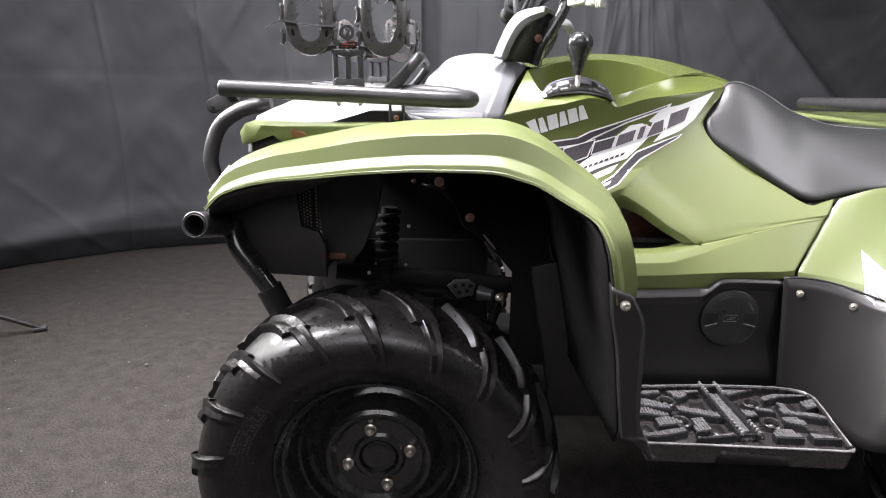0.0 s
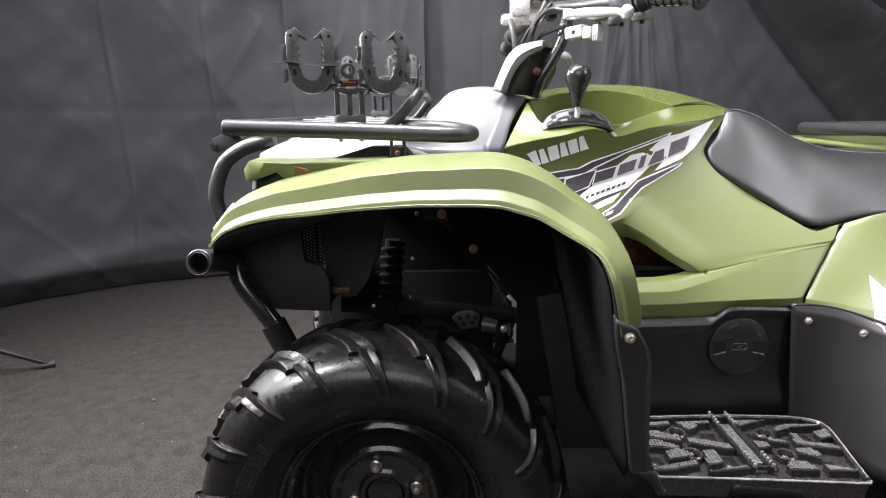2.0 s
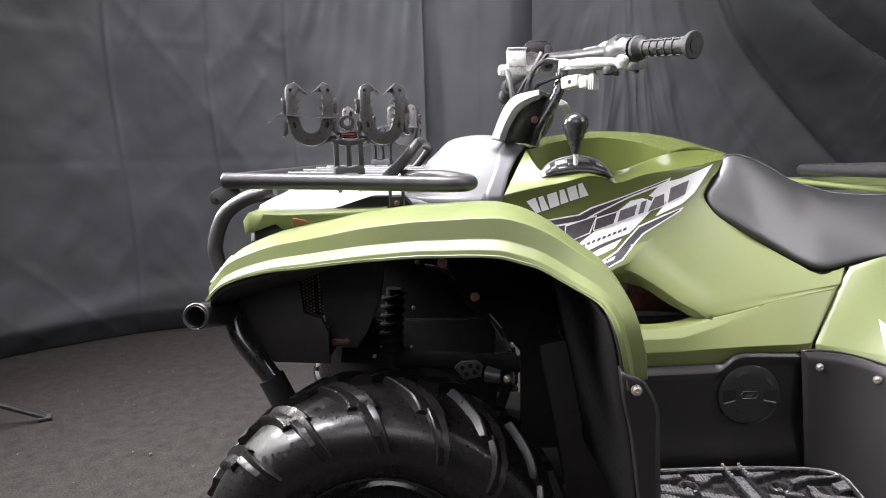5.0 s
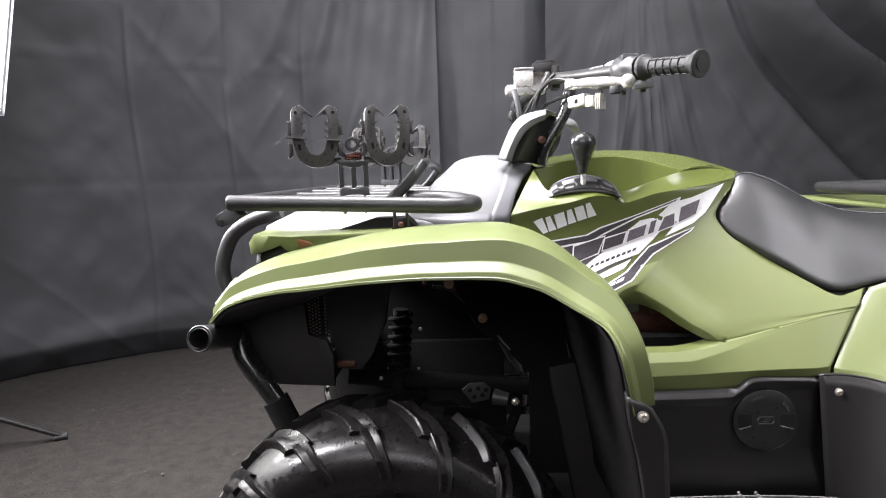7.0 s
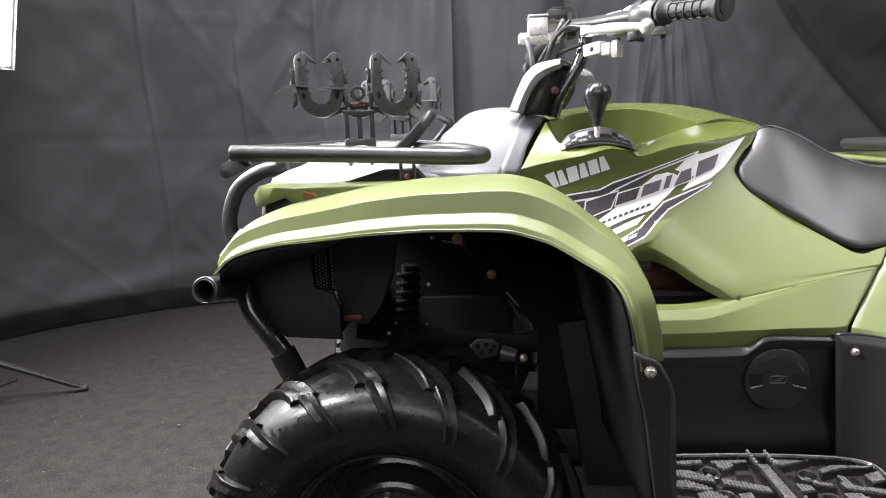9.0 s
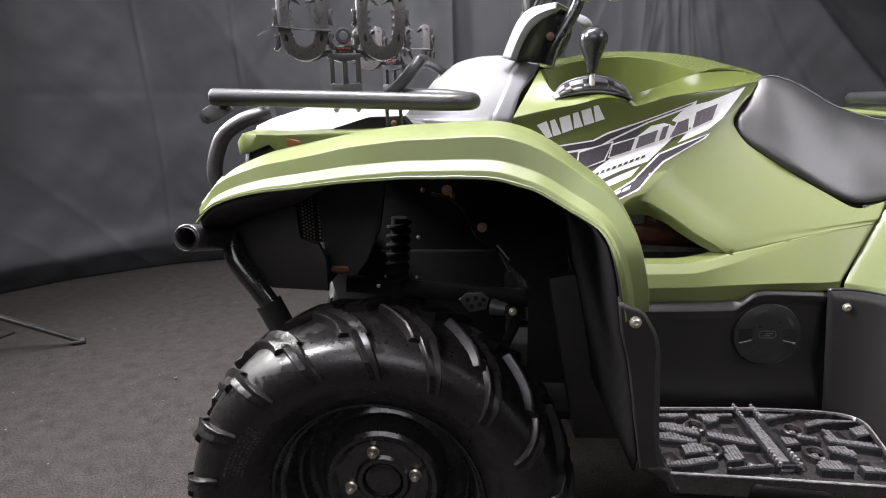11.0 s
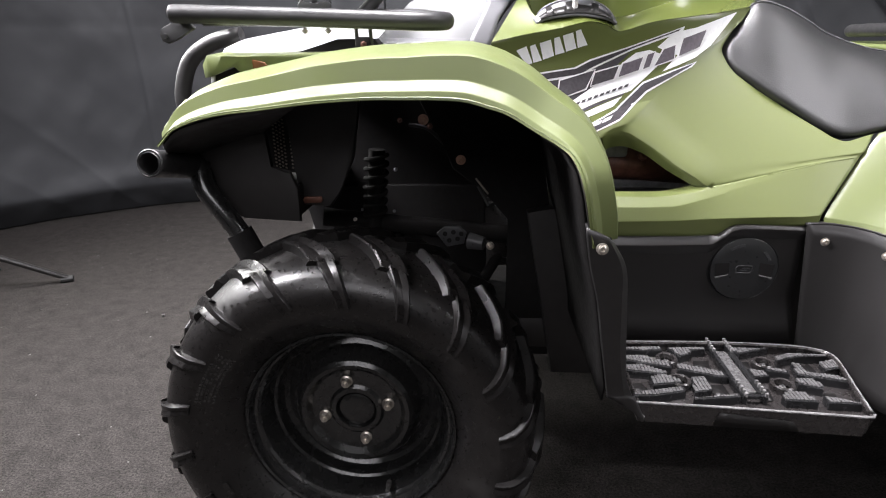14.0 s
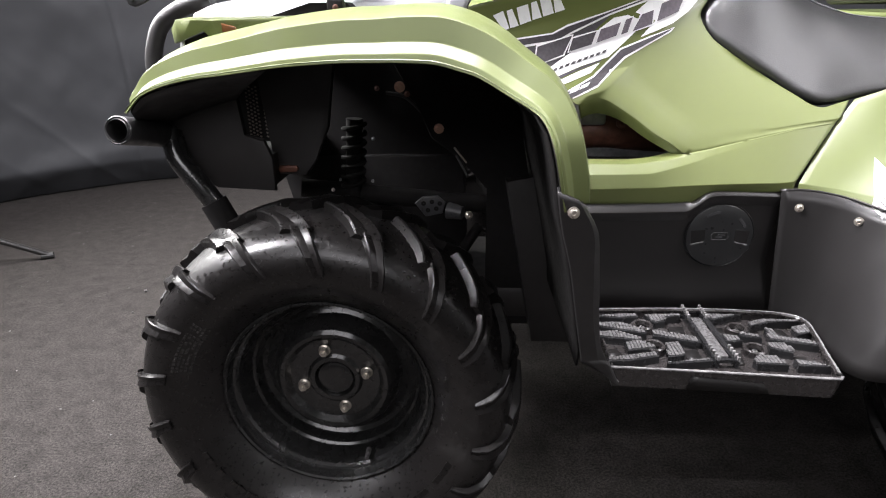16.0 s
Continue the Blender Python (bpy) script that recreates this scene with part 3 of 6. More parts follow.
def arch_rows(section):
    """section(d, c, y, w): (offset, y) pairs for the rise, crown, lip and inner edge at each place along the arch."""
    rows = []
    run = np.cumsum([0] + [math.dist(a, b) for a, b in zip(ARCH, ARCH[1:])])
    dd, cc, ww = ([float(np.interp(i / N * run[-1], run, v)) for i in range(N + 1)] for v in (RISE, CROWN, INNER))
    for i, p in enumerate(arch):
        t = arch[min(i + 2, N)] - arch[max(i - 2, 0)]
        t.y = 0
        t.normalize()
        nrm = Vector((-t.z, 0, t.x)).lerp(Vector((0, 0, 1)), max(0.0, min(0.8, (-0.27 - p.x) / 0.05)))
        rows.append([Vector((p.x, y, p.z)) + nrm * o for o, y in section(dd[i], cc[i], p.y, ww[i])])
    return rows


def fender_section(d, c, y, w):
    k = w - y
    return [(0.08 * d, y + 0.006), (0.0, y), (0.21 * d, y + 0.0020), (0.44 * d, y + 0.016), (0.96 * d, y + 0.020), (d + 0.12 * c, y + 0.030), (d + 0.50 * c, y + 0.045 + 0.02 * k), (d + 0.88 * c, y + 0.25 * k + 0.035),
            (d + c, y + 0.4 * k + 0.03), (d + 0.85 * c, y + 0.75 * k), (d + 0.55 * c, w), (d + 0.55 * c - 0.012, w)]


def fender(name, flip):
    bm = B()
    rows = arch_rows(fender_section)
    if flip:
        rows = [[Vector((p.x, 2 * YC - p.y, p.z)) for p in r] for r in rows]
    grid(bm, rows)
    return part(name, bm, M_GREEN, atv, "olive green moulded front fender with stepped flare", 20, solid=0.0035, bevel=0.0014)


fender("front_fender", False)
fender("front_fender", True)

# liner under the fender: from the flare inwards, then a wall behind the tyre
bm = B()
grid(bm, arch_rows(lambda d, c, y, w: [(0.003, y + 0.012), (0.006, y + 0.04), (0.010, y + 0.10), (0.012, 1.0), (0.010, 1.16)]))
part("fender_liner", bm, M_DARK, atv, "black ribbed plastic wheel-arch liner", solid=0.003)
bm = B()
rows = []
for x0, yl, z in ((0.150, 0.800, 0.80), (0.182, 0.786, 0.779), (0.213, 0.764, 0.760), (0.226, 0.745, 0.74), (0.235, 0.740, 0.71), (0.241, 0.745, 0.68), (0.250, 0.758, 0.632), (0.265, 0.773, 0.578), (0.281, 0.796, 0.499), (0.296, 0.818, 0.418), (0.298, 0.835, 0.385)):
    rows.append([(x0, yl, z), (x0 - 0.001, yl + 0.04, z), (x0 - 0.004, 0.98, z), (x0 - 0.010, 1.17, z)])
grid(bm, rows)
part("rear_liner", bm, M_SHADE, atv, solid=0.003)
bm = B()
slab(bm, [(-0.02, 0.82), (0.20, 0.78), (0.225, 0.70), (0.295, 0.27), (0.165, 0.27), (0.168, 0.56), (0.120, 0.615), (0.062, 0.655), (0.045, 0.70)], 1.165, 1.175, 0.002)
part("inner_liner", bm, M_SHADE, atv, "black plastic inner liner panel")
for x, y, z in ((0.077, 1.163, 0.673), (0.016, 1.10, 0.754), (0.173, 0.86, 0.786)):
    bm = B()
    bolt(bm, (x, y, z), (-0.1, -1, -0.1) if y > 1 else (-0.4, -1, -0.6), 0.0075, 0.006)
    part("liner_bolt", bm, M_BRASS, atv, "copper-coloured flanged bolt")

# --- black mudguard strip from the fender down to the footboard
bm = B()
MG_LEFT = [(0.237, 0.7220, 0.680), (0.246, 0.733, 0.632), (0.261, 0.748, 0.578), (0.277, 0.771, 0.499), (0.291, 0.790, 0.432), (0.294, 0.794, 0.416)]
MG_FOLD = [(0.262, 0.7215, 0.670), (0.283, 0.733, 0.629), (0.290, 0.747, 0.578), (0.299, 0.767, 0.500), (0.312, 0.787, 0.440), (0.317, 0.792, 0.420)]
MG_RIGHT = [(0.269, 0.7265, 0.664), (0.289, 0.738, 0.627), (0.298, 0.753, 0.576), (0.308, 0.773, 0.499), (0.318, 0.791, 0.445), (0.330, 0.797, 0.415)]
shifted = lambda pts, x, y: [Vector(p) + Vector((x, y, 0)) for p in pts]
paired(bm, [shifted(MG_LEFT, 0.004, 0.035), shifted(MG_LEFT, 0, 0.002), shifted(MG_LEFT, 0.0015, 0), MG_FOLD, MG_RIGHT, shifted(MG_RIGHT, 0.0005, 0.003), shifted(MG_RIGHT, -0.006, 0.10), shifted(MG_RIGHT, -0.012, 0.24)], 5, 1)
# foot of the strip, folding in towards the board
paired(bm, [[(0.2955, 0.794, 0.416), (0.317, 0.792, 0.420), (0.330, 0.797, 0.415), (0.334, 0.803, 0.414)], [(0.320, 0.800, 0.399), (0.328, 0.800, 0.402), (0.337, 0.802, 0.400), (0.341, 0.808, 0.399)],
            [(0.334, 0.803, 0.388), (0.339, 0.803, 0.386), (0.344, 0.805, 0.384), (0.348, 0.810, 0.384)], [(0.347, 0.808, 0.370), (0.349, 0.808, 0.369), (0.352, 0.810, 0.369), (0.354, 0.814, 0.369)]], 2, 2)
part("mudguard", bm, M_GUARD, atv, "black moulded plastic mudguard strip", 12, solid=0.003)
bm = B()
bolt(bm, (0.2565, 0.7230, 0.6565), (0, -1, 0.1), 0.0055, 0.005)
part("panel_screw", bm, M_STEEL, atv, "silver button-head screw")

# --- green side cover: ruled patches between rails, front to rear
bm = B()
M_ = 60


def ruled(bm, a, b, n=M_, k=10, belly=0.0):
    """A patch between two curves; belly bows it towards the viewer's side."""
    a, b = spline(a, n), spline(b, n)
    rows = []
    for j in range(k + 1):
        f = j / k
        rows.append([p.lerp(q, f) + Vector((0, -belly * 4 * f * (1 - f), 0)) for p, q in zip(a, b)])
    grid(bm, rows)


def side_y(x, z):
    """The fair curve of the cover's face."""
    u, v = (x - 0.43) / 0.3, (z - 0.79) / 0.13
    return 1.1109 + 0.0237 * u + 0.0573 * v - 0.0011 * u * u + 0.0447 * u * v - 0.03 * v * v + 0.0136 * u ** 3 + 0.0582 * u * u * v + 0.0457 * u * v * v - 0.0081 * v ** 3


# upper face, from the shoulder and the seat's edge down to the opening and the crease
TOP_XZ = [(0.130, 0.876), (0.184, 0.887), (0.234, 0.895), (0.280, 0.905), (0.312, 0.900), (0.337, 0.8905), (0.389, 0.904), (0.446, 0.911), (0.506, 0.918), (0.565, 0.927), (0.543, 0.904), (0.521, 0.877), (0.513, 0.863), (0.516, 0.849),
          (0.533, 0.825), (0.562, 0.803), (0.595, 0.780), (0.632, 0.755), (0.659, 0.738), (0.676, 0.727), (0.693, 0.722), (0.716, 0.727), (0.739, 0.733)]
LOW = [(0.13, 1.078, 0.80), (0.175, 1.079, 0.782), (0.21, 1.079, 0.770), (0.245, 1.079, 0.759), (0.270, 1.079, 0.749), (0.290, 1.079, 0.740), (0.303, 1.0785, 0.731), (0.311, 1.078, 0.728), (0.322, 1.0775, 0.732), (0.335, 1.076, 0.736),
       (0.346, 1.075, 0.737), (0.359, 1.073, 0.733), (0.375, 1.068, 0.724), (0.400, 1.060, 0.708), (0.430, 1.052, 0.686), (0.457, 1.044, 0.670), (0.483, 1.036, 0.655), (0.530, 1.0385, 0.6655), (0.571, 1.041, 0.675), (0.602, 1.043, 0.682),
       (0.640, 1.045, 0.690), (0.675, 1.048, 0.695), (0.708, 1.052, 0.699)]
LOW = [(x, side_y(x, z) if 0.26 < x < 0.47 else y, z) for x, y, z in LOW]
paired(bm, [[(x, 1.1, z) for x, z in TOP_XZ], LOW], 6, 16)
face_rows = 17
per_row = len(bm.verts) // face_rows
for k, v in enumerate(bm.verts):
    w = min(1, 4 * (1 - (k // per_row) / (face_rows - 1)))
    v.co.y = (1 - w) * v.co.y + w * side_y(v.co.x, v.co.z)
# the crease that runs back from the opening and fades, then the face under it and the turned-in foot
CREASE = [(0.30, 1.03, 0.640), (0.363, 1.03, 0.639), (0.407, 1.03, 0.640), (0.442, 1.032, 0.645), (0.483, 1.036, 0.655), (0.520, 1.038, 0.663), (0.571, 1.041, 0.675), (0.622, 1.044, 0.686), (0.652, 1.046, 0.692), (0.708, 1.052, 0.699)]
UNDER = [(0.30, 1.014, 0.625), (0.370, 1.014, 0.626), (0.405, 1.014, 0.627), (0.431, 1.015, 0.629), (0.484, 1.023, 0.642), (0.523, 1.029, 0.653), (0.570, 1.035, 0.666), (0.621, 1.042, 0.682), (0.652, 1.0455, 0.6905), (0.7075, 1.0515, 0.6985)]
BELOW = [(0.30, 1.008, 0.602), (0.365, 1.008, 0.604), (0.401, 1.008, 0.605), (0.427, 1.008, 0.606), (0.470, 1.008, 0.609), (0.506, 1.007, 0.611), (0.545, 1.006, 0.613), (0.590, 1.004, 0.615), (0.618, 1.003, 0.616), (0.642, 1.003, 0.619)]
FOOT_IN = [(0.30, 1.014, 0.5755), (0.37, 1.014, 0.5765), (0.41, 1.014, 0.577), (0.44, 1.014, 0.577), (0.480, 1.014, 0.578), (0.503, 1.014, 0.585), (0.530, 1.016, 0.593), (0.588, 1.011, 0.597), (0.615, 1.007, 0.600), (0.641, 1.004, 0.605)]
paired(bm, [CREASE, UNDER, BELOW, FOOT_IN], 6, 4)
paired(bm, [[(x, y + 0.03, z + 0.0015) for x, y, z in CREASE[:5]], CREASE[:5]], 6, 2)
paired(bm, [[(x, side_y(x, z) + 0.0005 if x < 0.47 else 1.036, z) for x, z in ((0.311, 0.7275), (0.328, 0.734), (0.346, 0.737), (0.359, 0.733), (0.390, 0.715), (0.430, 0.686), (0.483, 0.655))],
            [(0.322, 1.1, 0.700), (0.335, 1.1, 0.707), (0.353, 1.098, 0.709), (0.371, 1.094, 0.704), (0.393, 1.087, 0.694), (0.423, 1.072, 0.673), (0.463, 1.052, 0.651)],
            [(0.322, 1.115, 0.700), (0.335, 1.115, 0.707), (0.353, 1.115, 0.709), (0.371, 1.11, 0.704), (0.393, 1.105, 0.694), (0.423, 1.09, 0.673), (0.463, 1.065, 0.651)]], 6, 3)
side = part("side_cover", bm, M_TWO, atv, "olive green side cover with a wedge-shaped opening", 25, solid=0.003, bevel=0.0010)
# --- green tank top with a tray pocket behind the gear gate
bm = B()
RIM = [(0.180, 1.172, 0.956), (0.200, 1.120, 0.917), (0.222, 1.133, 0.931), (0.268, 1.139, 0.938), (0.308, 1.134, 0.926), (0.333, 1.119, 0.9125), (0.393, 1.142, 0.928), (0.452, 1.165, 0.943), (0.530, 1.215, 0.948), (0.588, 1.235, 0.938)]
FOOT = [(x, side_y(x, z) - 0.0015, z + 0.001) for x, z in ((0.130, 0.876), (0.184, 0.887), (0.234, 0.895), (0.280, 0.905), (0.312, 0.900), (0.337, 0.8905), (0.389, 0.904), (0.446, 0.911), (0.506, 0.918), (0.562, 0.927))]
BACK = [(0.190, 1.188, 0.958), (0.215, 1.206, 0.963), (0.240, 1.212, 0.970), (0.280, 1.216, 0.975), (0.320, 1.219, 0.977), (0.345, 1.220, 0.977), (0.405, 1.216, 0.967), (0.462, 1.180, 0.9475), (0.534, 1.22, 0.953), (0.594, 1.245, 0.939)]
SINK = (0, 0.05, 0.06, 0.07, 0.07, 0.05, 0.045, 0.0, 0, 0)
floor_a = [Vector(r).lerp(Vector(b), 0.12) - Vector((0, 0, s)) for r, b, s in zip(RIM, BACK, SINK)]
floor_b = [Vector(r).lerp(Vector(b), 0.96) - Vector((0, 0, s * 1.5)) for r, b, s in zip(RIM, BACK, SINK)]
rolled = [Vector(b) + Vector((0, 0.006, 0.002)) for b in BACK]
ridge = [(0.186, YC, 0.972), (0.215, YC, 0.980), (0.245, YC, 0.985), (0.285, YC, 0.990), (0.325, YC, 0.993), (0.360, YC, 0.993), (0.420, YC, 0.990), (0.485, YC, 0.981), (0.545, YC, 0.966), (0.605, YC, 0.945)]
paired(bm, [FOOT, RIM], 6, 5, -0.002)
paired(bm, [RIM, [Vector(r) + Vector((0, 0.004, 0.0005)) for r in RIM]], 6, 1)
paired(bm, [[Vector(r) + Vector((0, 0.004, 0.0005)) for r in RIM], floor_a], 6, 3)
paired(bm, [floor_a, floor_b], 6, 3)
paired(bm, [floor_b, BACK], 6, 4)
paired(bm, [BACK, rolled, ridge], 6, 3)
far = lambda pts: [(p[0], 2 * YC - p[1], p[2]) for p in pts]
paired(bm, [ridge, far(BACK), far(FOOT)], 6, 4)
paired(bm, [far(FOOT), [(p[0], 2 * YC - 1.06, 0.66) for p in FOOT]], 6, 3)
part("tank_cover", bm, M_GLOSS, atv, "olive green tank cover with a moulded tray pocket", 22, bevel=0.0011)
# --- seat
bm = B()
rows = []
SEATX = (0.515, 0.520, 0.535, 0.562, 0.595, 0.624, 0.663, 0.702, 0.751, 0.799, 0.897, 1.02, 1.12, 1.22)
LOWZ = (0.861, 0.846, 0.824, 0.804, 0.781, 0.762, 0.736, 0.723, 0.735, 0.743, 0.752, 0.758, 0.765, 0.772)
LOWY = (1.170, 1.156, 1.142, 1.127, 1.112, 1.103, 1.091, 1.083, 1.076, 1.07, 1.065, 1.06, 1.06, 1.06)
TOPZ = (0.918, 0.926, 0.933, 0.9365, 0.934, 0.927, 0.907, 0.884, 0.866, 0.855, 0.849, 0.850, 0.855, 0.862)
NS = 48
sx, lz, ly, tz = (spline([(i, v, 0) for i, v in enumerate(q)], NS) for q in (SEATX, LOWZ, LOWY, TOPZ))
for i in range(NS + 1):
    x, z0, y0, z1 = sx[i].y, lz[i].y, ly[i].y, tz[i].y
    h = z1 - z0
    w = YC - y0
    t = max(0.03, 1.205 - y0)
    half = [(0.02, -0.003), (0.006, 0.0), (0.0, 0.006), (0.0005, 0.013), (0.005, 0.020), (0.28 * t, 0.40 * h), (0.62 * t, 0.76 * h), (0.92 * t, 0.975 * h), (t, h), (t + 0.012, h + 0.001), (0.6 * w + 0.06, h + 0.002)]
    half = [(min(a, w * 0.98), b) for a, b in half]
    lean = 0.05 * max(0, 1 - (x - 0.512) / 0.1)
    left = [(x + lean * b / max(h, 0.01), y0 + a, z0 + b) for a, b in half]
    right = [(p[0], 2 * YC - p[1], p[2]) for p in left[::-1]]
    rows.append(left + [(x + lean, YC, z1 - 0.001)] + right)
mid = sum((Vector(p) for p in rows[0]), Vector()) / len(rows[0])
vs = grid(bm, [[Vector(p).lerp(mid, 0.5) + Vector((0.004, 0, 0)) for p in rows[0]], [Vector(p).lerp(mid, 0.12) + Vector((-0.001, 0, 0)) for p in rows[0]]] + rows)
bm.faces.new(vs[0])
bm.faces.new(vs[-1][::-1])
seat = part("seat", bm, M_VINYL, atv, "black grained vinyl seat with a stitched seam", 60)
bm = B()
seam = []
for i in range(2, NS + 1):
    r = rows[i]
    p = Vector(r[8])
    seam.append(p + Vector((0, -0.001, 0.0008)))
tube(bm, seam, 0.0013, 6, caps=False, smooth=False)
part("seat_seam", bm, M_SHROUD, seat)

# --- rear fender, label and rear rack
bm = B()
ruled(bm, [(0.7415, 1.072, 0.7345), (0.80, 1.055, 0.757), (0.88, 1.04, 0.765), (1.0, 1.03, 0.775), (1.25, 1.03, 0.80)],
      [(0.6475, 1.004, 0.6155), (0.70, 0.980, 0.612), (0.745, 0.945, 0.612), (0.80, 0.905, 0.625), (1.0, 0.78, 0.745)], n=40, k=12, belly=-0.006)
ruled(bm, [(0.6475, 1.004, 0.6155), (0.70, 0.980, 0.612), (0.745, 0.945, 0.612), (0.80, 0.905, 0.625), (1.0, 0.78, 0.745)],
      [(0.6475, 1.003, 0.600), (0.70, 0.972, 0.600), (0.742, 0.925, 0.590), (0.80, 0.845, 0.600), (0.93, 0.74, 0.67)], n=40, k=5)
ruled(bm, [(1.0, 0.78, 0.745), (1.1, 0.77, 0.79), (1.25, 0.78, 0.82), (1.5, 0.82, 0.80)], [(1.0, 1.03, 0.775), (1.1, 1.03, 0.80), (1.25, 1.03, 0.83), (1.5, 1.06, 0.82)], n=20, k=6)
ruled(bm, [(0.93, 0.74, 0.67), (1.05, 0.735, 0.73), (1.25, 0.745, 0.75), (1.5, 0.80, 0.72)], [(1.0, 0.78, 0.745), (1.1, 0.77, 0.79), (1.25, 0.78, 0.82), (1.5, 0.82, 0.80)], n=20, k=3)
rear = part("rear_fender", bm, M_GREEN, atv, "olive green flared rear fender", 25, solid=0.003, bevel=0.0012)
REAR_TREE = BVHTree.FromPolygons([v.co for v in rear.data.vertices], [tuple(p.vertices) for p in rear.data.polygons])


def on_rear(u, v, lift):
    """A point of the sticker's plane, u along its short edge and v along its long one, laid on the fender."""
    x, z = 0.7260 + 0.022 * u + 0.021 * v, 0.594 - 0.034 * u + 0.064 * v
    hit = REAR_TREE.ray_cast(Vector((x, 0.3, z)), Vector((0, 1, 0)))[0]
    return Vector((x, (hit.y if hit else 0.93) - lift, z))


bm = B()
grid(bm, [[on_rear(u, v, 0.0012) for u in np.linspace(0, 1, 7)] for v in np.linspace(0, 1, 9)])
label = part("warning_label", bm, M_DECAL_W, rear, "white printed warning sticker")
for k in range(7):
    bm = B()
    v = 0.14 + 0.11 * k
    grid(bm, [[on_rear(u, v + dv, 0.0020) for u in np.linspace(0.12, 0.92 - 0.13 * (k % 3), 6)] for dv in (0, 0.035)])
    part("print_line", bm, M_DECAL_P, label)
bm = B()
ruled(bm, [(1.0, 1.0, 0.845), (1.2, 0.98, 0.85), (1.6, 0.98, 0.85)], [(0.90, 1.64, 0.872), (1.2, 1.66, 0.868), (1.6, 1.66, 0.862)], n=16, k=6)
part("rear_deck", bm, M_GREEN, atv, "olive green rear deck under the rack", solid=0.01)
bm = B()
tube(bm, [(1.6, 1.63, 0.893), (1.05, 1.62, 0.893), (0.965, 1.60, 0.893), (0.945, 1.56, 0.893), (0.94, 1.45, 0.893), (0.94, 1.31, 0.893), (0.94, 1.12, 0.893), (0.955, 1.04, 0.893), (1.0, 1.015, 0.893), (1.2, 1.0, 0.893), (1.6, 1.0, 0.893)], 0.0135, 12, 80)
rear_rack = part("rear_rack", bm, M_TUBE, atv, "black tubular steel rear luggage rack")
for k in range(6):
    bm = B()
    y = 1.10 + 0.084 * k
    box(bm, (0.945, y - 0.012, 0.899), (1.6, y + 0.012, 0.907), 0.002)
    part("rack_slat", bm, M_TUBE, rear_rack)

# --- footwell panel with the round access cap
bm = B()
outline = [(0.30, 0.5665), (0.408, 0.568), (0.470, 0.570), (0.484, 0.5715), (0.494, 0.578), (0.503, 0.585), (0.511, 0.592), (0.520, 0.5955), (0.534, 0.597), (0.58, 0.5965), (0.627, 0.595)]
paired(bm, [[(x, y, z) for (x, z0), (y, z) in zip(outline, ((1.04, 0.577),) * 3 + ((1.04, 0.578), (1.03, 0.583), (1.022, 0.590), (1.018, 0.596), (1.015, 0.599), (1.013, 0.6005), (1.010, 0.600), (1.006, 0.600)))],
            [(x, 1.0118 - 0.008 * (x > 0.49), z + 0.0105 - 0.007 * (x > 0.49)) for x, z in outline], [(x, 1.0015, z + 0.0012) for x, z in outline], [(x, 1.0002, z - 0.001) for x, z in outline], [(x, 1.001, z - 0.005) for x, z in outline], [(x, 1.008, z - 0.018) for x, z in outline],
            [(x, 1.013, 0.48) for x, z in outline], [(0.33 + 0.031 * i, 1.000, 0.388) for i in range(len(outline))]], 4, 2)
part("footwell_panel", bm, M_BLACK, atv, "black moulded plastic footwell panel", 22, solid=0.002)
bm = B()
ruled(bm, [(0.622, 0.999, 0.604), (0.66, 0.990, 0.606), (0.700, 0.970, 0.602), (0.742, 0.922, 0.592), (0.80, 0.842, 0.602), (0.86, 0.79, 0.63), (0.93, 0.737, 0.672)],
      [(0.640, 0.994, 0.375), (0.668, 0.980, 0.375), (0.686, 0.958, 0.375), (0.684, 0.92, 0.375), (0.682, 0.88, 0.375), (0.70, 0.83, 0.375), (0.79, 0.79, 0.39)], n=40, k=12)
ruled(bm, [(0.622, 1.02, 0.602), (0.664, 1.004, 0.604), (0.71, 0.98, 0.600), (0.75, 0.935, 0.590)], [(0.622, 0.999, 0.604), (0.66, 0.990, 0.606), (0.700, 0.970, 0.602), (0.742, 0.922, 0.592)], n=20, k=2)
guard = part("rear_guard", bm, M_BLACK, atv, "black moulded plastic guard before the rear wheel", 30, solid=0.003)
for at, nrm in (((0.648, 0.990, 0.580), (0, -1, 0)), ((0.716, 0.949, 0.572), (-0.5, -0.8, 0)), ((0.713, 0.945, 0.505), (-0.5, -0.8, 0))):
    bm = B()
    bolt(bm, at, nrm, 0.0054 if at[2] > 0.55 else 0.0045, 0.005)
    part("panel_screw", bm, M_STEEL if at[2] > 0.55 else M_BLACK, guard, "silver button-head screw")

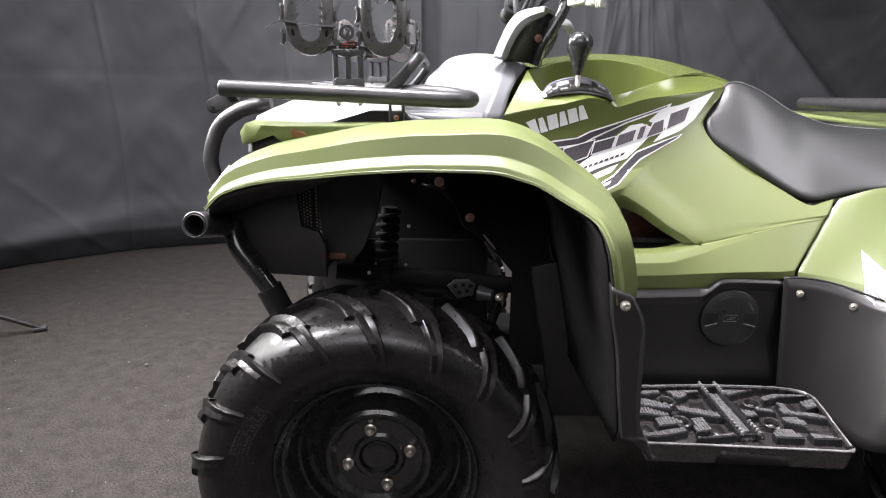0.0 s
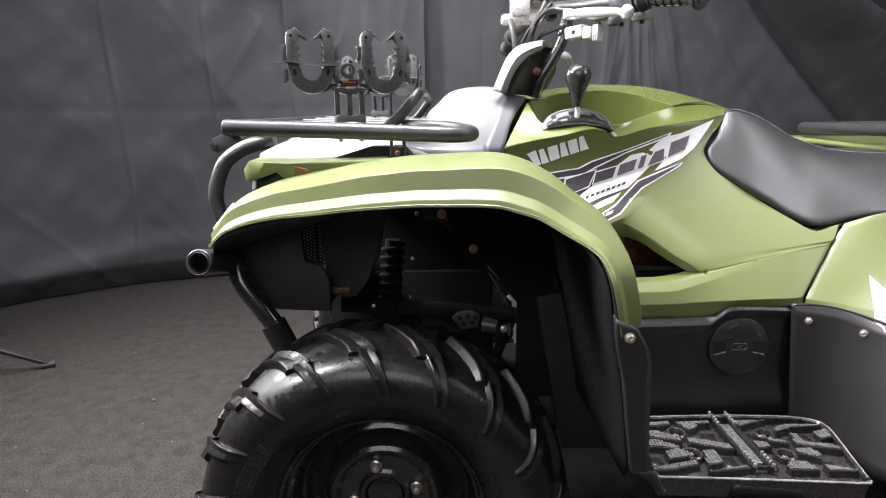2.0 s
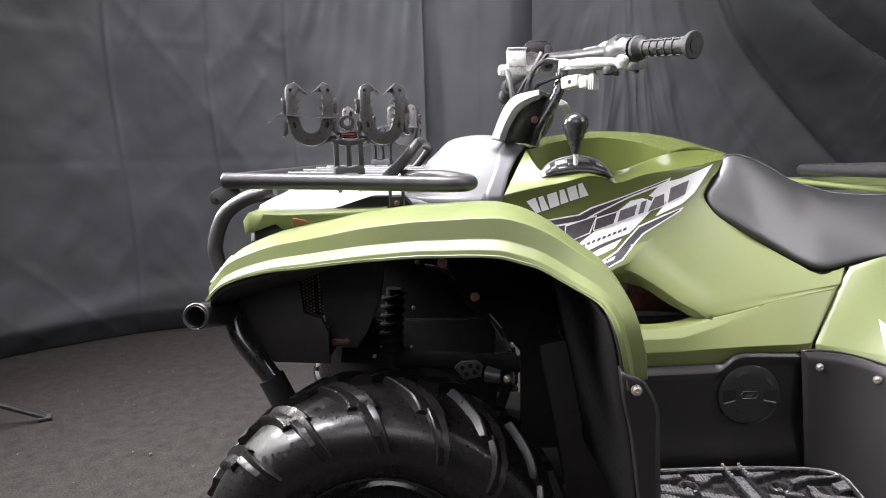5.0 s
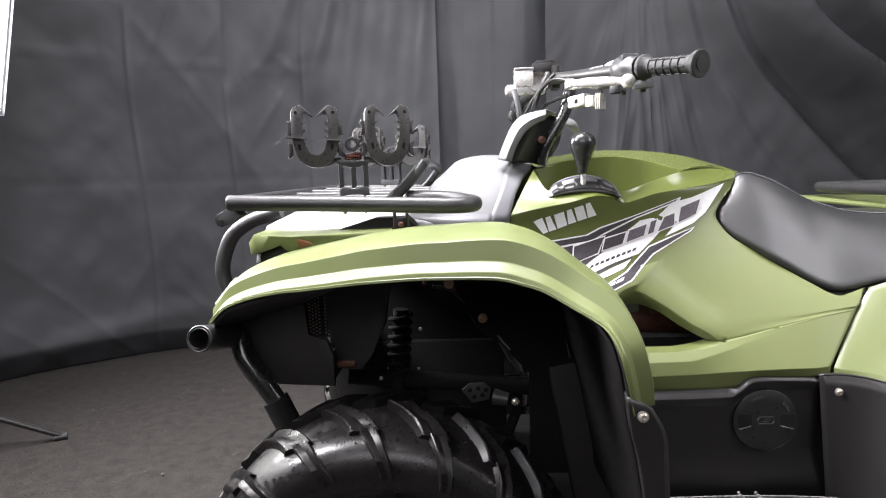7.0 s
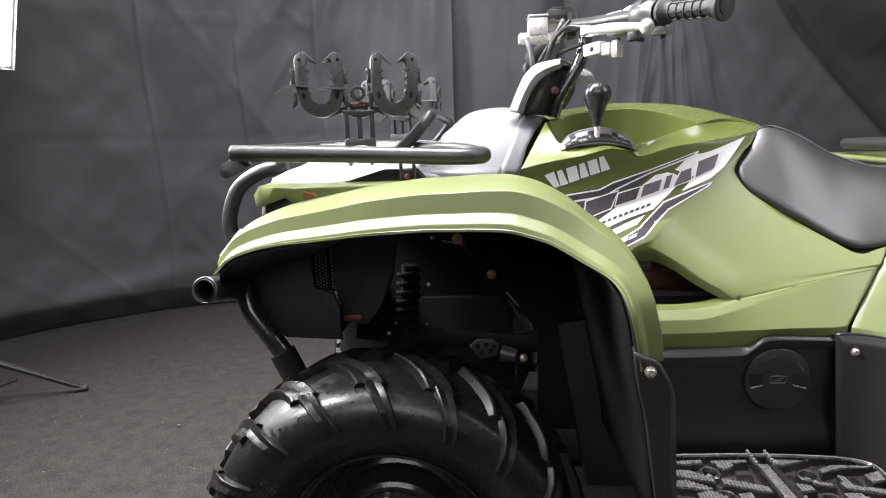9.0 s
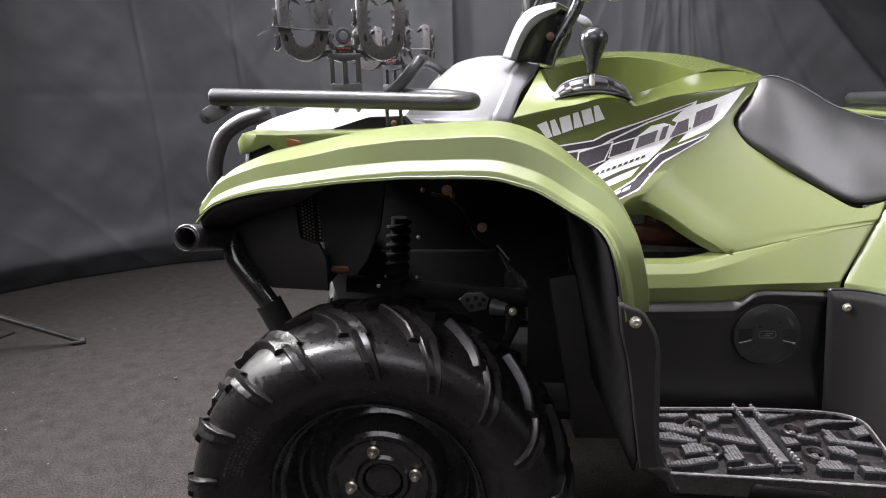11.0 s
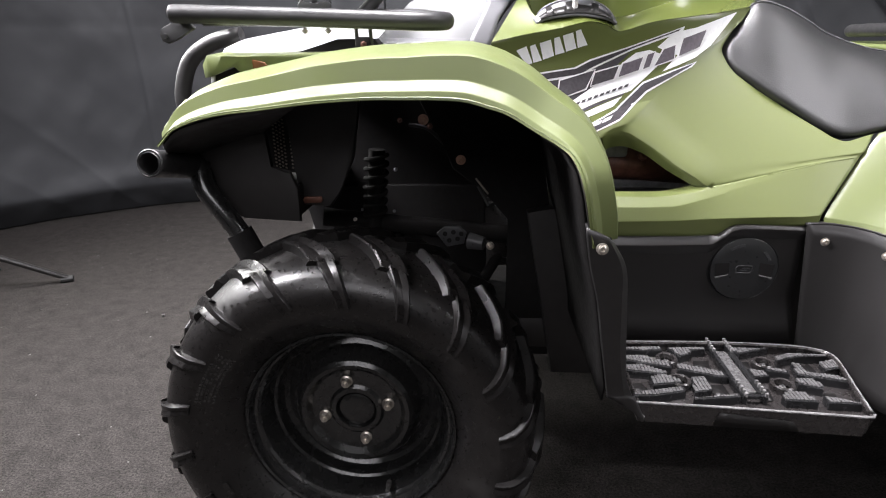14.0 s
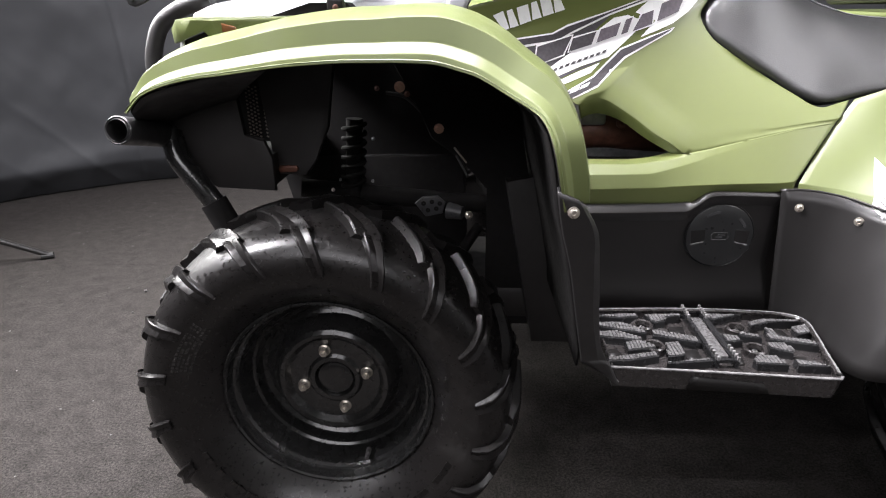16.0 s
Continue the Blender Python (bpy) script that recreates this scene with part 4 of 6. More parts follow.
CAPX, CAPZ, CAPY = 0.5415, 0.5265, 1.0105
bm = B()
lathe(bm, [(0.0556, 0.006), (0.0556, -0.0015), (0.0549, -0.0024), (0.0542, -0.002), (0.0538, 0.002), (0.0528, 0.002), (0.0525, -0.0048), (0.0515, -0.0056), (0.030, -0.0058), (0.0, -0.0058)], 72, "y", pose(CAPX, CAPY, CAPZ))
cap = part("access_cap", bm, M_CAP, atv, "round black plastic access cap", 40)
for sgn in (-1, 1):
    # flat dark patch on the cap, painted as a shaded recess
    bm = B()
    o = [(sgn * 0.024, 0.011), (sgn * 0.046, 0.009), (sgn * 0.044, -0.013), (sgn * 0.030, -0.011), (sgn * 0.023, -0.006)]
    slab(bm, [(CAPX + a, CAPZ + b) for a, b in o], CAPY - 0.0064, CAPY - 0.005)
    part("finger_recess", bm, M_SHADE, cap, "dark patch for the shade of a finger recess")
    bm = B()
    slab(bm, [(CAPX + a, CAPZ + b) for a, b in [(sgn * 0.024, -0.0085), (sgn * 0.045, -0.0135), (sgn * 0.044, -0.0165), (sgn * 0.025, -0.011)]], CAPY - 0.008, CAPY - 0.005, 0.0008)
    part("finger_lip", bm, M_PAD, cap)
bm = B()
tube(bm, [(CAPX + a, CAPY - 0.0062, CAPZ + b) for a, b in ((-0.012, -0.006), (0.010, -0.006), (0.0135, -0.001), (0.0115, 0.006), (-0.0105, 0.006), (-0.0135, 0.001), (-0.012, -0.006))], 0.0010, 6, 7, smooth=False)
box(bm, (CAPX - 0.007, CAPY - 0.0072, CAPZ - 0.0030), (CAPX + 0.004, CAPY - 0.005, CAPZ - 0.0008), 0.0005)
box(bm, (CAPX - 0.003, CAPY - 0.0072, CAPZ + 0.0008), (CAPX + 0.008, CAPY - 0.005, CAPZ + 0.0028), 0.0005)
part("emblem", bm, M_MOUNT, cap)
for a0, nb in ((118, 6), (45, 5)):
    bm = B()
    for k in range(nb):
        a = radians(a0 - 5.2 * k + (6 if a0 > 90 else 0))
        box(bm, (-0.0016, -0.0068, -0.0022), (0.0016, -0.005, 0.0022), m=pose(CAPX, CAPY, CAPZ) @ pose(0.041 * math.cos(a), 0, 0.041 * math.sin(a), 0, 90 - math.degrees(a), 0))
    part("cap_marking", bm, M_MOUNT, cap, "row of small raised bars")

# --- footboard with tread pads and a serrated peg
BZ = 0.392
bm = B()
def lip_y(x):
    """The outer lip, splayed a little towards the rear."""
    return 0.8165 - 0.062 * max(0.0, x - 0.36)


plan = [(0.343, lip_y(0.343)), (0.42, lip_y(0.42)), (0.54, lip_y(0.54)), (0.645, lip_y(0.645)), (0.652, 0.804), (0.662, 0.86), (0.677, 0.92), (0.681, 0.955), (0.670, 0.975), (0.62, 0.988), (0.50, 0.993), (0.345, 0.987)]
ring = []
for dz, inset in ((-0.032, 0.012), (-0.030, 0.006), (-0.004, 0.0), (0.003, 0.0015), (0.004, 0.006), (-0.006, 0.009)):
    c = Vector((0.5, 0.91))
    ring.append([(x + (c.x - x) * inset * 3, y + (c.y - y) * inset * 6, BZ + dz) for x, y in plan])
vs = grid(bm, ring, True)
bm.faces.new(vs[-1])
bm.faces.new(vs[0][::-1])
board = part("footboard", bm, M_BOARD, atv, "black plastic footboard with tread pattern", 30)
bm = B()
RIM_LINE = [(0.345, 0.983), (0.50, 0.989), (0.62, 0.984), (0.664, 0.972), (0.677, 0.953), (0.673, 0.92), (0.659, 0.86), (0.650, 0.808)]
tube(bm, [(x, y, BZ + 0.007 - 0.003 * (y < 0.85)) for x, y in RIM_LINE], 0.0042, 8, 60)
rim = part("raised_rim", bm, M_BOARD, board)
# thin pale strips painted as highlights along the rim and the lip
bm = B()
tube(bm, [(x, y - 0.001, BZ + 0.0108 - 0.003 * (y < 0.85)) for x, y in RIM_LINE], 0.0013, 6, 60)
part("rim_edge", bm, M_GLINT, rim, "pale strip in place of an edge highlight")
bm = B()
tube(bm, [(x, lip_y(x) + 0.0006, BZ + 0.0034) for x in (0.338, 0.44, 0.55, 0.645)] + [(0.6535, 0.805, BZ + 0.0034)], 0.0020, 8, 30)
part("lip_edge", bm, M_GLINT, board, "pale strip in place of an edge highlight")
bm = B()
tube(bm, [(0.3385, lip_y(0.34) - 0.002, BZ + 0.002), (0.344, lip_y(0.34) - 0.003, BZ - 0.008), (0.353, lip_y(0.35) - 0.0035, BZ - 0.019)], 0.0016, 6, 12)
part("lip_corner", bm, M_GLINT, board, "pale strip in place of an edge highlight")
# thin dark patch on the lip, painted as a shaded recess
bm = B()
grid(bm, [[(a + (b_ - a) * f, lip_y(a + (b_ - a) * f) + dy, z0 + (z1 - z0) * f) for f in np.linspace(0, 1, 9)] for a, b_, z0, z1, dy in ((0.453, 0.551, 0.387, 0.381, -0.0010), (0.449, 0.563, 0.3625, 0.3625, 0.0030))])
part("lip_recess", bm, M_BLACK, board, solid=0.001)


def board_point(u, v):
    """u along the board, v from the outer lip inwards, in metres."""
    return 0.34 + u, 0.832 + v


def pad(pts, h=0.012):
    bm = B()
    a = [board_point(*p) for p in pts]
    lo = [bm.verts.new((x, y, BZ - 0.008)) for x, y in a]
    hi = [bm.verts.new((x, y, BZ - 0.006 + h)) for x, y in a]
    n = len(a)
    f = bm.faces.new(hi)
    for i in range(n):
        bm.faces.new((lo[i], lo[(i + 1) % n], hi[(i + 1) % n], hi[i]))
    bmesh.ops.bevel(bm, geom=list(f.edges), offset=0.0016, segments=2, affect="EDGES", profile=0.5)
    # near-black body: the shade on the pad's sides put into its colour
    body = part("tread_pad", bm, M_KNOB, board)
    # fine grip ribs across the top, their light put into a paler grey
    bm = B()
    us, ws = [p[0] for p in pts], [p[1] for p in pts]
    u = min(us) + 0.004
    while u < max(us) - 0.003:
        line = []
        for v in np.linspace(min(ws), max(ws), 40):
            inside = False
            for (u0, v0), (u1, v1) in zip(pts, pts[1:] + pts[:1]):
                if (v0 > v) != (v1 > v) and u < (u1 - u0) * (v - v0) / (v1 - v0) + u0:
                    inside = not inside
            if inside:
                line.append(v)
        if len(line) > 3:
            x0, y0 = board_point(u, line[0] + 0.0018)
            x1, y1 = board_point(u, line[-1] - 0.0018)
            box(bm, (x0 - 0.0021, y0, BZ - 0.008 + h), (x0 + 0.0021, y1, BZ - 0.0045 + h))
        u += 0.0052
    part("grip_ribs", bm, M_PAD, body, "grip ribs, paler grey for the lit pad tops")


PADS = [[(0.0, 0.133), (0.025, 0.140), (0.077, 0.145), (0.076, 0.133), (0.046, 0.127)], [(0.087, 0.142), (0.150, 0.147), (0.145, 0.136), (0.121, 0.133), (0.116, 0.120), (0.098, 0.113)],
        [(0.191, 0.148), (0.25, 0.148), (0.196, 0.127), (0.187, 0.133)], [(0.25, 0.122), (0.273, 0.134), (0.334, 0.132), (0.327, 0.124), (0.282, 0.122), (0.246, 0.106)],
        [(0.0, 0.112), (0.043, 0.115), (0.079, 0.089), (0.075, 0.077), (0.010, 0.096)], [(0.0, 0.082), (0.031, 0.087), (0.066, 0.065), (0.060, 0.056), (0.0, 0.066)],
        [(0.035, 0.050), (0.058, 0.059), (0.077, 0.046), (0.080, 0.035), (0.035, 0.026)], [(0.089, 0.092), (0.152, 0.070), (0.152, 0.055), (0.139, 0.054), (0.084, 0.074)],
        [(0.0, 0.006), (0.079, 0.027), (0.077, 0.012), (0.029, -0.002), (0.0, -0.004)], [(0.097, 0.052), (0.114, 0.056), (0.121, 0.040), (0.114, 0.016), (0.089, 0.010)],
        [(0.190, 0.081), (0.214, 0.076), (0.216, 0.062), (0.190, 0.056)], [(0.219, 0.088), (0.250, 0.081), (0.248, 0.069), (0.218, 0.078)],
        [(0.266, 0.105), (0.276, 0.102), (0.271, 0.079), (0.317, 0.069), (0.330, 0.048), (0.287, 0.060), (0.258, 0.067)], [(0.251, 0.058), (0.273, 0.059), (0.281, 0.041), (0.275, 0.028), (0.247, 0.042)],
        [(0.220, 0.023), (0.245, 0.021), (0.253, -0.004), (0.211, -0.002), (0.208, 0.007)], [(0.267, 0.012), (0.293, 0.006), (0.310, -0.006), (0.266, -0.005)],
        [(0.311, 0.109), (0.339, 0.120), (0.334, 0.092), (0.307, 0.083)], [(0.083, -0.004), (0.152, 0.012), (0.151, 0.003), (0.093, -0.006)]]
for p in PADS:
    pad(p)
WELLS = [[(0.121, 0.117), (0.145, 0.118), (0.140, 0.085), (0.118, 0.090)], [(0.121, 0.045), (0.143, 0.049), (0.144, 0.012), (0.121, 0.009)], [(0.190, 0.117), (0.207, 0.118), (0.203, 0.090), (0.190, 0.093)],
         [(0.190, 0.040), (0.205, 0.040), (0.200, 0.012), (0.190, 0.009)], [(0.279, 0.108), (0.299, 0.115), (0.300, 0.091), (0.281, 0.082)], [(0.280, 0.033), (0.296, 0.034), (0.290, 0.011), (0.277, 0.010)],
         [(0.008, 0.043), (0.023, 0.047), (0.028, 0.031), (0.005, 0.014)]]
# dark plates on the board's floor in place of shaded wells
for w in WELLS:
    bm = B()
    a = [board_point(*p) for p in w]
    bm.faces.new([bm.verts.new((x, y, BZ - 0.0035)) for x, y in a])
    part("drain_hole", bm, M_BLACK, board, solid=0.002)
for u, v in ((0.077, 0.110), (0.078, 0.046), (0.224, 0.105), (0.226, 0.043)):
    bm = B()
    x, y = board_point(u, v)
    lathe(bm, [(0.017, -0.006), (0.017, 0.004), (0.015, 0.006), (0.012, 0.005), (0.011, -0.002)], 24, "z", pose(x, y, BZ))
    part("boss", bm, M_BOARD, board)
    bm = B()
    bolt(bm, (x, y, BZ - 0.004), (0, 0, 1), 0.0050, 0.005)
    part("board_bolt", bm, M_PAD, board)
# peg: a channel between two toothed rails, set across the board
m = pose(0.5105, 0.914, BZ + 0.001)
bm = B()
for sgn in (-1, 1):
    box(bm, (sgn * 0.0140 - 0.003, -0.080, -0.008), (sgn * 0.0140 + 0.003, 0.080, 0.007), 0.001, m=m)
box(bm, (-0.012, -0.078, 0.000), (0.012, -0.072, 0.006), 0.001, m=m)
box(bm, (-0.012, 0.072, 0.000), (0.012, 0.078, 0.006), 0.001, m=m)
peg = part("foot_peg", bm, M_KNOB, board, "black serrated foot peg")
# channel paler than the peg, as if lit from above
bm = B()
box(bm, (-0.0105, -0.06, -0.008), (0.0105, 0.06, 0.0015), 0.002, m=m)
part("peg_channel", bm, M_PAD, peg, "grey channel, paler for its lit top")
# teeth coloured pale for their highlights
for sgn in (-1, 1):
    for k in list(range(5)) + list(range(15, 20)):
        bm = B()
        y = -0.082 + 0.0085 * k
        box(bm, (sgn * 0.0140 - 0.0022, y, 0.006), (sgn * 0.0140 + 0.0022, y + 0.0042, 0.0130), 0.0008, m=m)
        part("peg_tooth", bm, M_GLINT, peg, "pale tooth with its highlight put into the colour")

# --- hood: pale front cover under the rack, grey console cover, headlamp brow
bm = B()
for s in (-1, 1):
    fl = (lambda p: p) if s < 0 else (lambda p: (p[0], 2 * YC - p[1], p[2]))
    a = [fl(p) for p in [(-0.30, 1.03, 0.842), (-0.272, 1.02, 0.860), (-0.18, 1.01, 0.862), (-0.09, 1.01, 0.862), (-0.03, 1.03, 0.866), (0.0, 1.05, 0.868)]]
    b = [fl(p) for p in [(-0.30, 1.06, 0.872), (-0.263, 1.08, 0.888), (-0.18, 1.08, 0.893), (-0.10, 1.09, 0.893), (-0.05, 1.10, 0.892), (-0.01, 1.10, 0.890)]]
    c = [(x, YC, z + 0.012) for x, y, z in [(-0.32, 0, 0.872), (-0.27, 0, 0.893), (-0.18, 0, 0.90), (-0.10, 0, 0.90), (-0.05, 0, 0.90), (-0.01, 0, 0.90)]]
    ruled(bm, a, b, n=24, k=4, belly=0.003)
    ruled(bm, b, c, n=24, k=6)
hood = part("hood", bm, M_WHITE, atv, "pale silver front hood under the rack", 30, solid=0.003)
# solid dark slab in place of the vent's shade
bm = B()
slab(bm, [(-0.175, 0.862), (-0.10, 0.884), (-0.045, 0.884), (-0.03, 0.868), (-0.09, 0.860)], 1.006, 1.05, 0.002)
part("hood_vent", bm, M_SHADE, hood, "dark slab for the shade in the hood's vent")

bm = B()
L0 = [(-0.050, 1.055, 0.866), (0.02, 1.045, 0.862), (0.07, 1.050, 0.860), (0.127, 1.078, 0.864)]
L1 = [(-0.050, 1.065, 0.884), (0.02, 1.058, 0.884), (0.07, 1.062, 0.882), (0.130, 1.088, 0.880)]
L2 = [(-0.012, 1.085, 0.926), (0.036, 1.090, 0.925), (0.080, 1.098, 0.918), (0.143, 1.120, 0.915)]
L3 = [(-0.006, 1.130, 0.940), (0.042, 1.150, 0.964), (0.095, 1.160, 0.958), (0.160, 1.165, 0.940)]
L3b = [(0.002, 1.19, 0.950), (0.040, 1.20, 0.976), (0.112, 1.215, 0.982), (0.180, 1.20, 0.962)]
L4 = [(0.004, YC, 0.956), (0.04, YC, 0.984), (0.112, YC, 0.992), (0.186, YC, 0.974)]
half = [L0, L1, L2, L3, L3b, L4]
rail = [spline(q, 20) for q in half] + [[Vector((p.x, 2 * YC - p.y, p.z)) for p in spline(q, 20)] for q in half[-2::-1]]
grid(bm, rail)
console = part("console_cover", bm, M_GREY, atv, "silver-grey moulded console cover", 20, solid=0.003, bevel=0.0014)
# darker band along its rear edge and along its foot
bm = B()
band = []
for q in half:
    p = spline(q, 20)
    band.append([v + Vector((0, -0.0022, 0.0016)) for v in p[16:21]])
grid(bm, band)
part("rear_band", bm, M_SHROUD, console, "dark grey edge band", 30, solid=0.002)
bm = B()
grid(bm, [[v + Vector((0, -0.0026, 0.0004)) for v in spline(q, 20)[:17]] for q in (L0, L1)])
part("foot_band", bm, M_SHROUD, console, "dark grey foot band", 30, solid=0.002)

bm = B()
BROW = {"a": (-0.300, 0.995, 0.863), "b": (-0.311, 1.000, 0.849), "c": (-0.307, 0.995, 0.830), "d": (-0.286, 0.975, 0.834), "k": (-0.267, 0.972, 0.862), "e": (-0.247, 0.965, 0.847), "f": (-0.235, 0.962, 0.838),
        "n": (-0.220, 0.957, 0.838), "g": (-0.228, 0.957, 0.861), "h": (-0.070, 0.955, 0.865), "p": (-0.187, 0.953, 0.845), "q": (-0.067, 0.957, 0.852), "A": (-0.290, 1.06, 0.869), "B": (-0.303, 1.06, 0.852), "G": (-0.222, 1.05, 0.868), "H": (-0.070, 1.02, 0.869)}
for face in ("abcd", "adk", "kdefg", "fng", "gnp", "gpqh", "akgGA", "ghHG", "abBA"):
    bm.faces.new([bm.verts.new(BROW[v]) for v in face])
brow = part("headlamp_brow", bm, M_GREEN, atv, "olive green faceted brow above the headlamp", 12, solid=0.002)
# dark slab in place of the shaded gap under the facets
bm = B()
slab(bm, [(-0.290, 0.833), (-0.253, 0.846), (-0.240, 0.837), (-0.238, 0.822), (-0.287, 0.814)], 0.986, 1.03, 0.001)
part("lamp_recess", bm, M_BLACK, brow, "dark slab for the shaded gap below the brow")
bm = B()
slab(bm, [(-0.292, 0.832), (-0.286, 0.834), (-0.288, 0.819), (-0.294, 0.817)], 0.982, 0.987, 0.0006)
part("lamp_edge", bm, M_WHITE, brow, "pale headlamp edge")
bm = B()
slab(bm, [(-0.214, 0.857), (-0.196, 0.853), (-0.190, 0.847), (-0.214, 0.843)], 0.9530, 0.972, 0.001)
part("side_reflector", bm, M_AMBER, brow, "amber side reflector")
bm = B()
slab(bm, [(-0.275, 0.838), (-0.25, 0.838), (-0.225, 0.832), (-0.23, 0.815), (-0.27, 0.815)], 1.0, 1.12, 0.006)
part("headlamp", bm, M_LENS, atv, "dark smoked headlamp", 30)

# --- front luggage rack
R = 0.0122
bm = B()
yn, yf = 0.925, 2 * YC - 0.925
tube(bm, [(-0.306, yn, 0.9185), (-0.24, yn, 0.916), (-0.12, yn, 0.911), (0.0, yn, 0.9055), (0.035, yn + 0.002, 0.904), (0.056, yn + 0.012, 0.904), (0.066, yn + 0.035, 0.905), (0.055, yn + 0.07, 0.907), (0.02, yn + 0.095, 0.912),
          (-0.03, yn + 0.11, 0.914), (-0.06, yn + 0.15, 0.916)], R, 16, 80)
lathe(bm, [(R, 0.0), (R * 0.93, -R * 0.22), (R * 0.75, -R * 0.34), (0.001, -R * 0.36)], 16, "z", look((-0.306, yn, 0.9185), (-0.24, yn, 0.916)) @ pose(0, 0, 0, 180, 0, 0))
rack = part("front_rack", bm, M_TUBE, atv, "black tubular steel front luggage rack")
bm = B()
tube(bm, [(-0.311, yf, 0.9215), (-0.24, yf, 0.920), (-0.12, yf, 0.914), (0.0, yf, 0.909), (0.035, yf - 0.002, 0.908), (0.056, yf - 0.012, 0.908), (0.066, yf - 0.035, 0.908), (0.055, yf - 0.07, 0.909), (0.02, yf - 0.095, 0.912),
          (-0.03, yf - 0.11, 0.914), (-0.06, yf - 0.15, 0.916)], R, 12, 60)
part("side_rail", bm, M_TUBE, rack)
bm = B()
tube(bm, [(-0.306, yn, 0.918), (-0.310, YC, 0.923), (-0.306, yf, 0.929)], R * 0.9, 12, 20)
part("cross_rail", bm, M_TUBE, rack)
bm = B()
tube(bm, [(-0.075, yn + 0.10, 0.911), (-0.050, yn + 0.115, 0.935), (-0.027, yn + 0.13, 0.962), (-0.019, yn + 0.16, 0.972), (-0.019, YC, 0.974), (-0.019, yf - 0.16, 0.972), (-0.027, yf - 0.13, 0.962), (-0.050, yf - 0.115, 0.935), (-0.075, yf - 0.10, 0.913)], 0.0095, 12, 70)
part("raised_rail", bm, M_TUBE, rack, "black bent hoop at the rack's rear")
for k in range(6):
    y = yn + 0.075 + 0.125 * k
    bm = B()
    zs = 0.9108 + 0.0264 * (y - yn)
    tube(bm, [(-0.300, y, zs), (-0.02, y, zs - 0.006)], 0.0082, 12, smooth=False)
    part("rack_slat", bm, M_TUBE, rack)
for y0, sgn in ((0.925, 1), (2 * YC - 0.925, -1)):
    bm = B()
    m = pose(0, y0 + 0.025 * sgn, 0)
    slab(bm, [(-0.342, 0.892), (-0.338, 0.900), (-0.306, 0.9165), (-0.298, 0.912), (-0.290, 0.900), (-0.316, 0.886), (-0.331, 0.880), (-0.339, 0.883)], -0.004, 0.004, 0.001, m)
    tab = part("rack_tab", bm, M_TUBE, rack, "black steel mounting tab with a bolt hole")
    bm = B()
    lathe(bm, [(0.0034, -0.0040), (0.0030, -0.0050), (0.001, -0.0050)], 14, "y", m @ pose(-0.333, 0, 0.890))
    part("tab_hole", bm, M_TUBE, tab)
for x in (-0.060, -0.040):
    bm = B()
    tube(bm, [(x, 0.955, 0.912), (x, 0.962, 0.868)], 0.003, 8, smooth=False)
    part("rack_stay", bm, M_TUBE, rack)
bm = B()
box(bm, (-0.062, 0.956, 0.868), (-0.040, 0.970, 0.886), 0.002)
part("stay_box", bm, M_SHADE, rack)
bm = B()
bolt(bm, (-0.050, 0.955, 0.876), (0, -1, 0.1), 0.0035, 0.003)
part("stay_bolt", bm, M_RUST, rack, "rusty bolt")
bm = B()
box(bm, (-0.067, 0.950, 0.8625), (-0.036, 0.972, 0.8665), 0.001)
part("stay_foot", bm, M_SHROUD, rack)

# --- front bumper tubes
HOOP = [(-0.285, 0.893), (-0.309, 0.889), (-0.336, 0.882), (-0.364, 0.867), (-0.382, 0.850), (-0.393, 0.829), (-0.400, 0.808), (-0.403, 0.792), (-0.402, 0.776), (-0.396, 0.754), (-0.387, 0.733), (-0.376, 0.705)]
bm = B()
tube(bm, [(x, 1.10, z) for x, z in HOOP], 0.0135, 16, 48)
bumper = part("front_bumper", bm, M_GUARD, atv, "black tubular steel front bumper")
bm = B()
tube(bm, [(x, 2 * YC - 1.10, z) for x, z in HOOP], 0.0135, 12, 40)
part("bumper_upright", bm, M_GUARD, bumper)
# the open-ended cross tube, hollow at its end
bm = B()
m = look((-0.344, 0.867, 0.723), (-0.336, 1.09, 0.672))
prof = [(0.0150, -0.06), (0.0150, 0.001), (0.0165, -0.0015), (0.0185, 0.0), (0.0200, -0.002), (0.0200, -0.11), (0.0215, -0.112), (0.0215, -0.122), (0.0195, -0.124), (0.0195, -0.24)]
vs = lathe(bm, prof, 32, "z", m @ pose(0, 0, 0))
bm.faces.new(vs[0])
part("bumper_tube", bm, M_TUBE, bumper, "black open-ended bumper tube")
bm = B()
tube(bm, [(-0.3293, 0.98, 0.699), (-0.3165, 0.965, 0.6609), (-0.2801, 0.96, 0.6102), (-0.2514, 0.96, 0.5567), (-0.2399, 0.96, 0.4888)], 0.0168, 14, 30)
part("bumper_strut", bm, M_RIM, bumper)
bm = B()
tube(bm, [(-0.2705, 0.96, 0.594), (-0.2466, 0.96, 0.5414)], 0.0215, 14, smooth=False)
part("strut_sleeve", bm, M_SHADE, bumper)

# --- dark structure inside the arch
bm = B()
slab(bm, [(-0.359, 0.700), (-0.340, 0.655), (-0.271, 0.609), (-0.176, 0.604), (-0.176, 0.659), (-0.187, 0.687), (-0.219, 0.692), (-0.222, 0.80), (-0.30, 0.80)], 0.985, 0.997, 0.003)
slab(bm, [(-0.33, 0.66), (-0.271, 0.615), (-0.180, 0.610), (-0.180, 0.66)], 0.997, 2 * YC - 0.985, 0.003)
nose = part("nose_panel", bm, M_DARK, atv, "black plastic panel inside the nose")
bm = B()
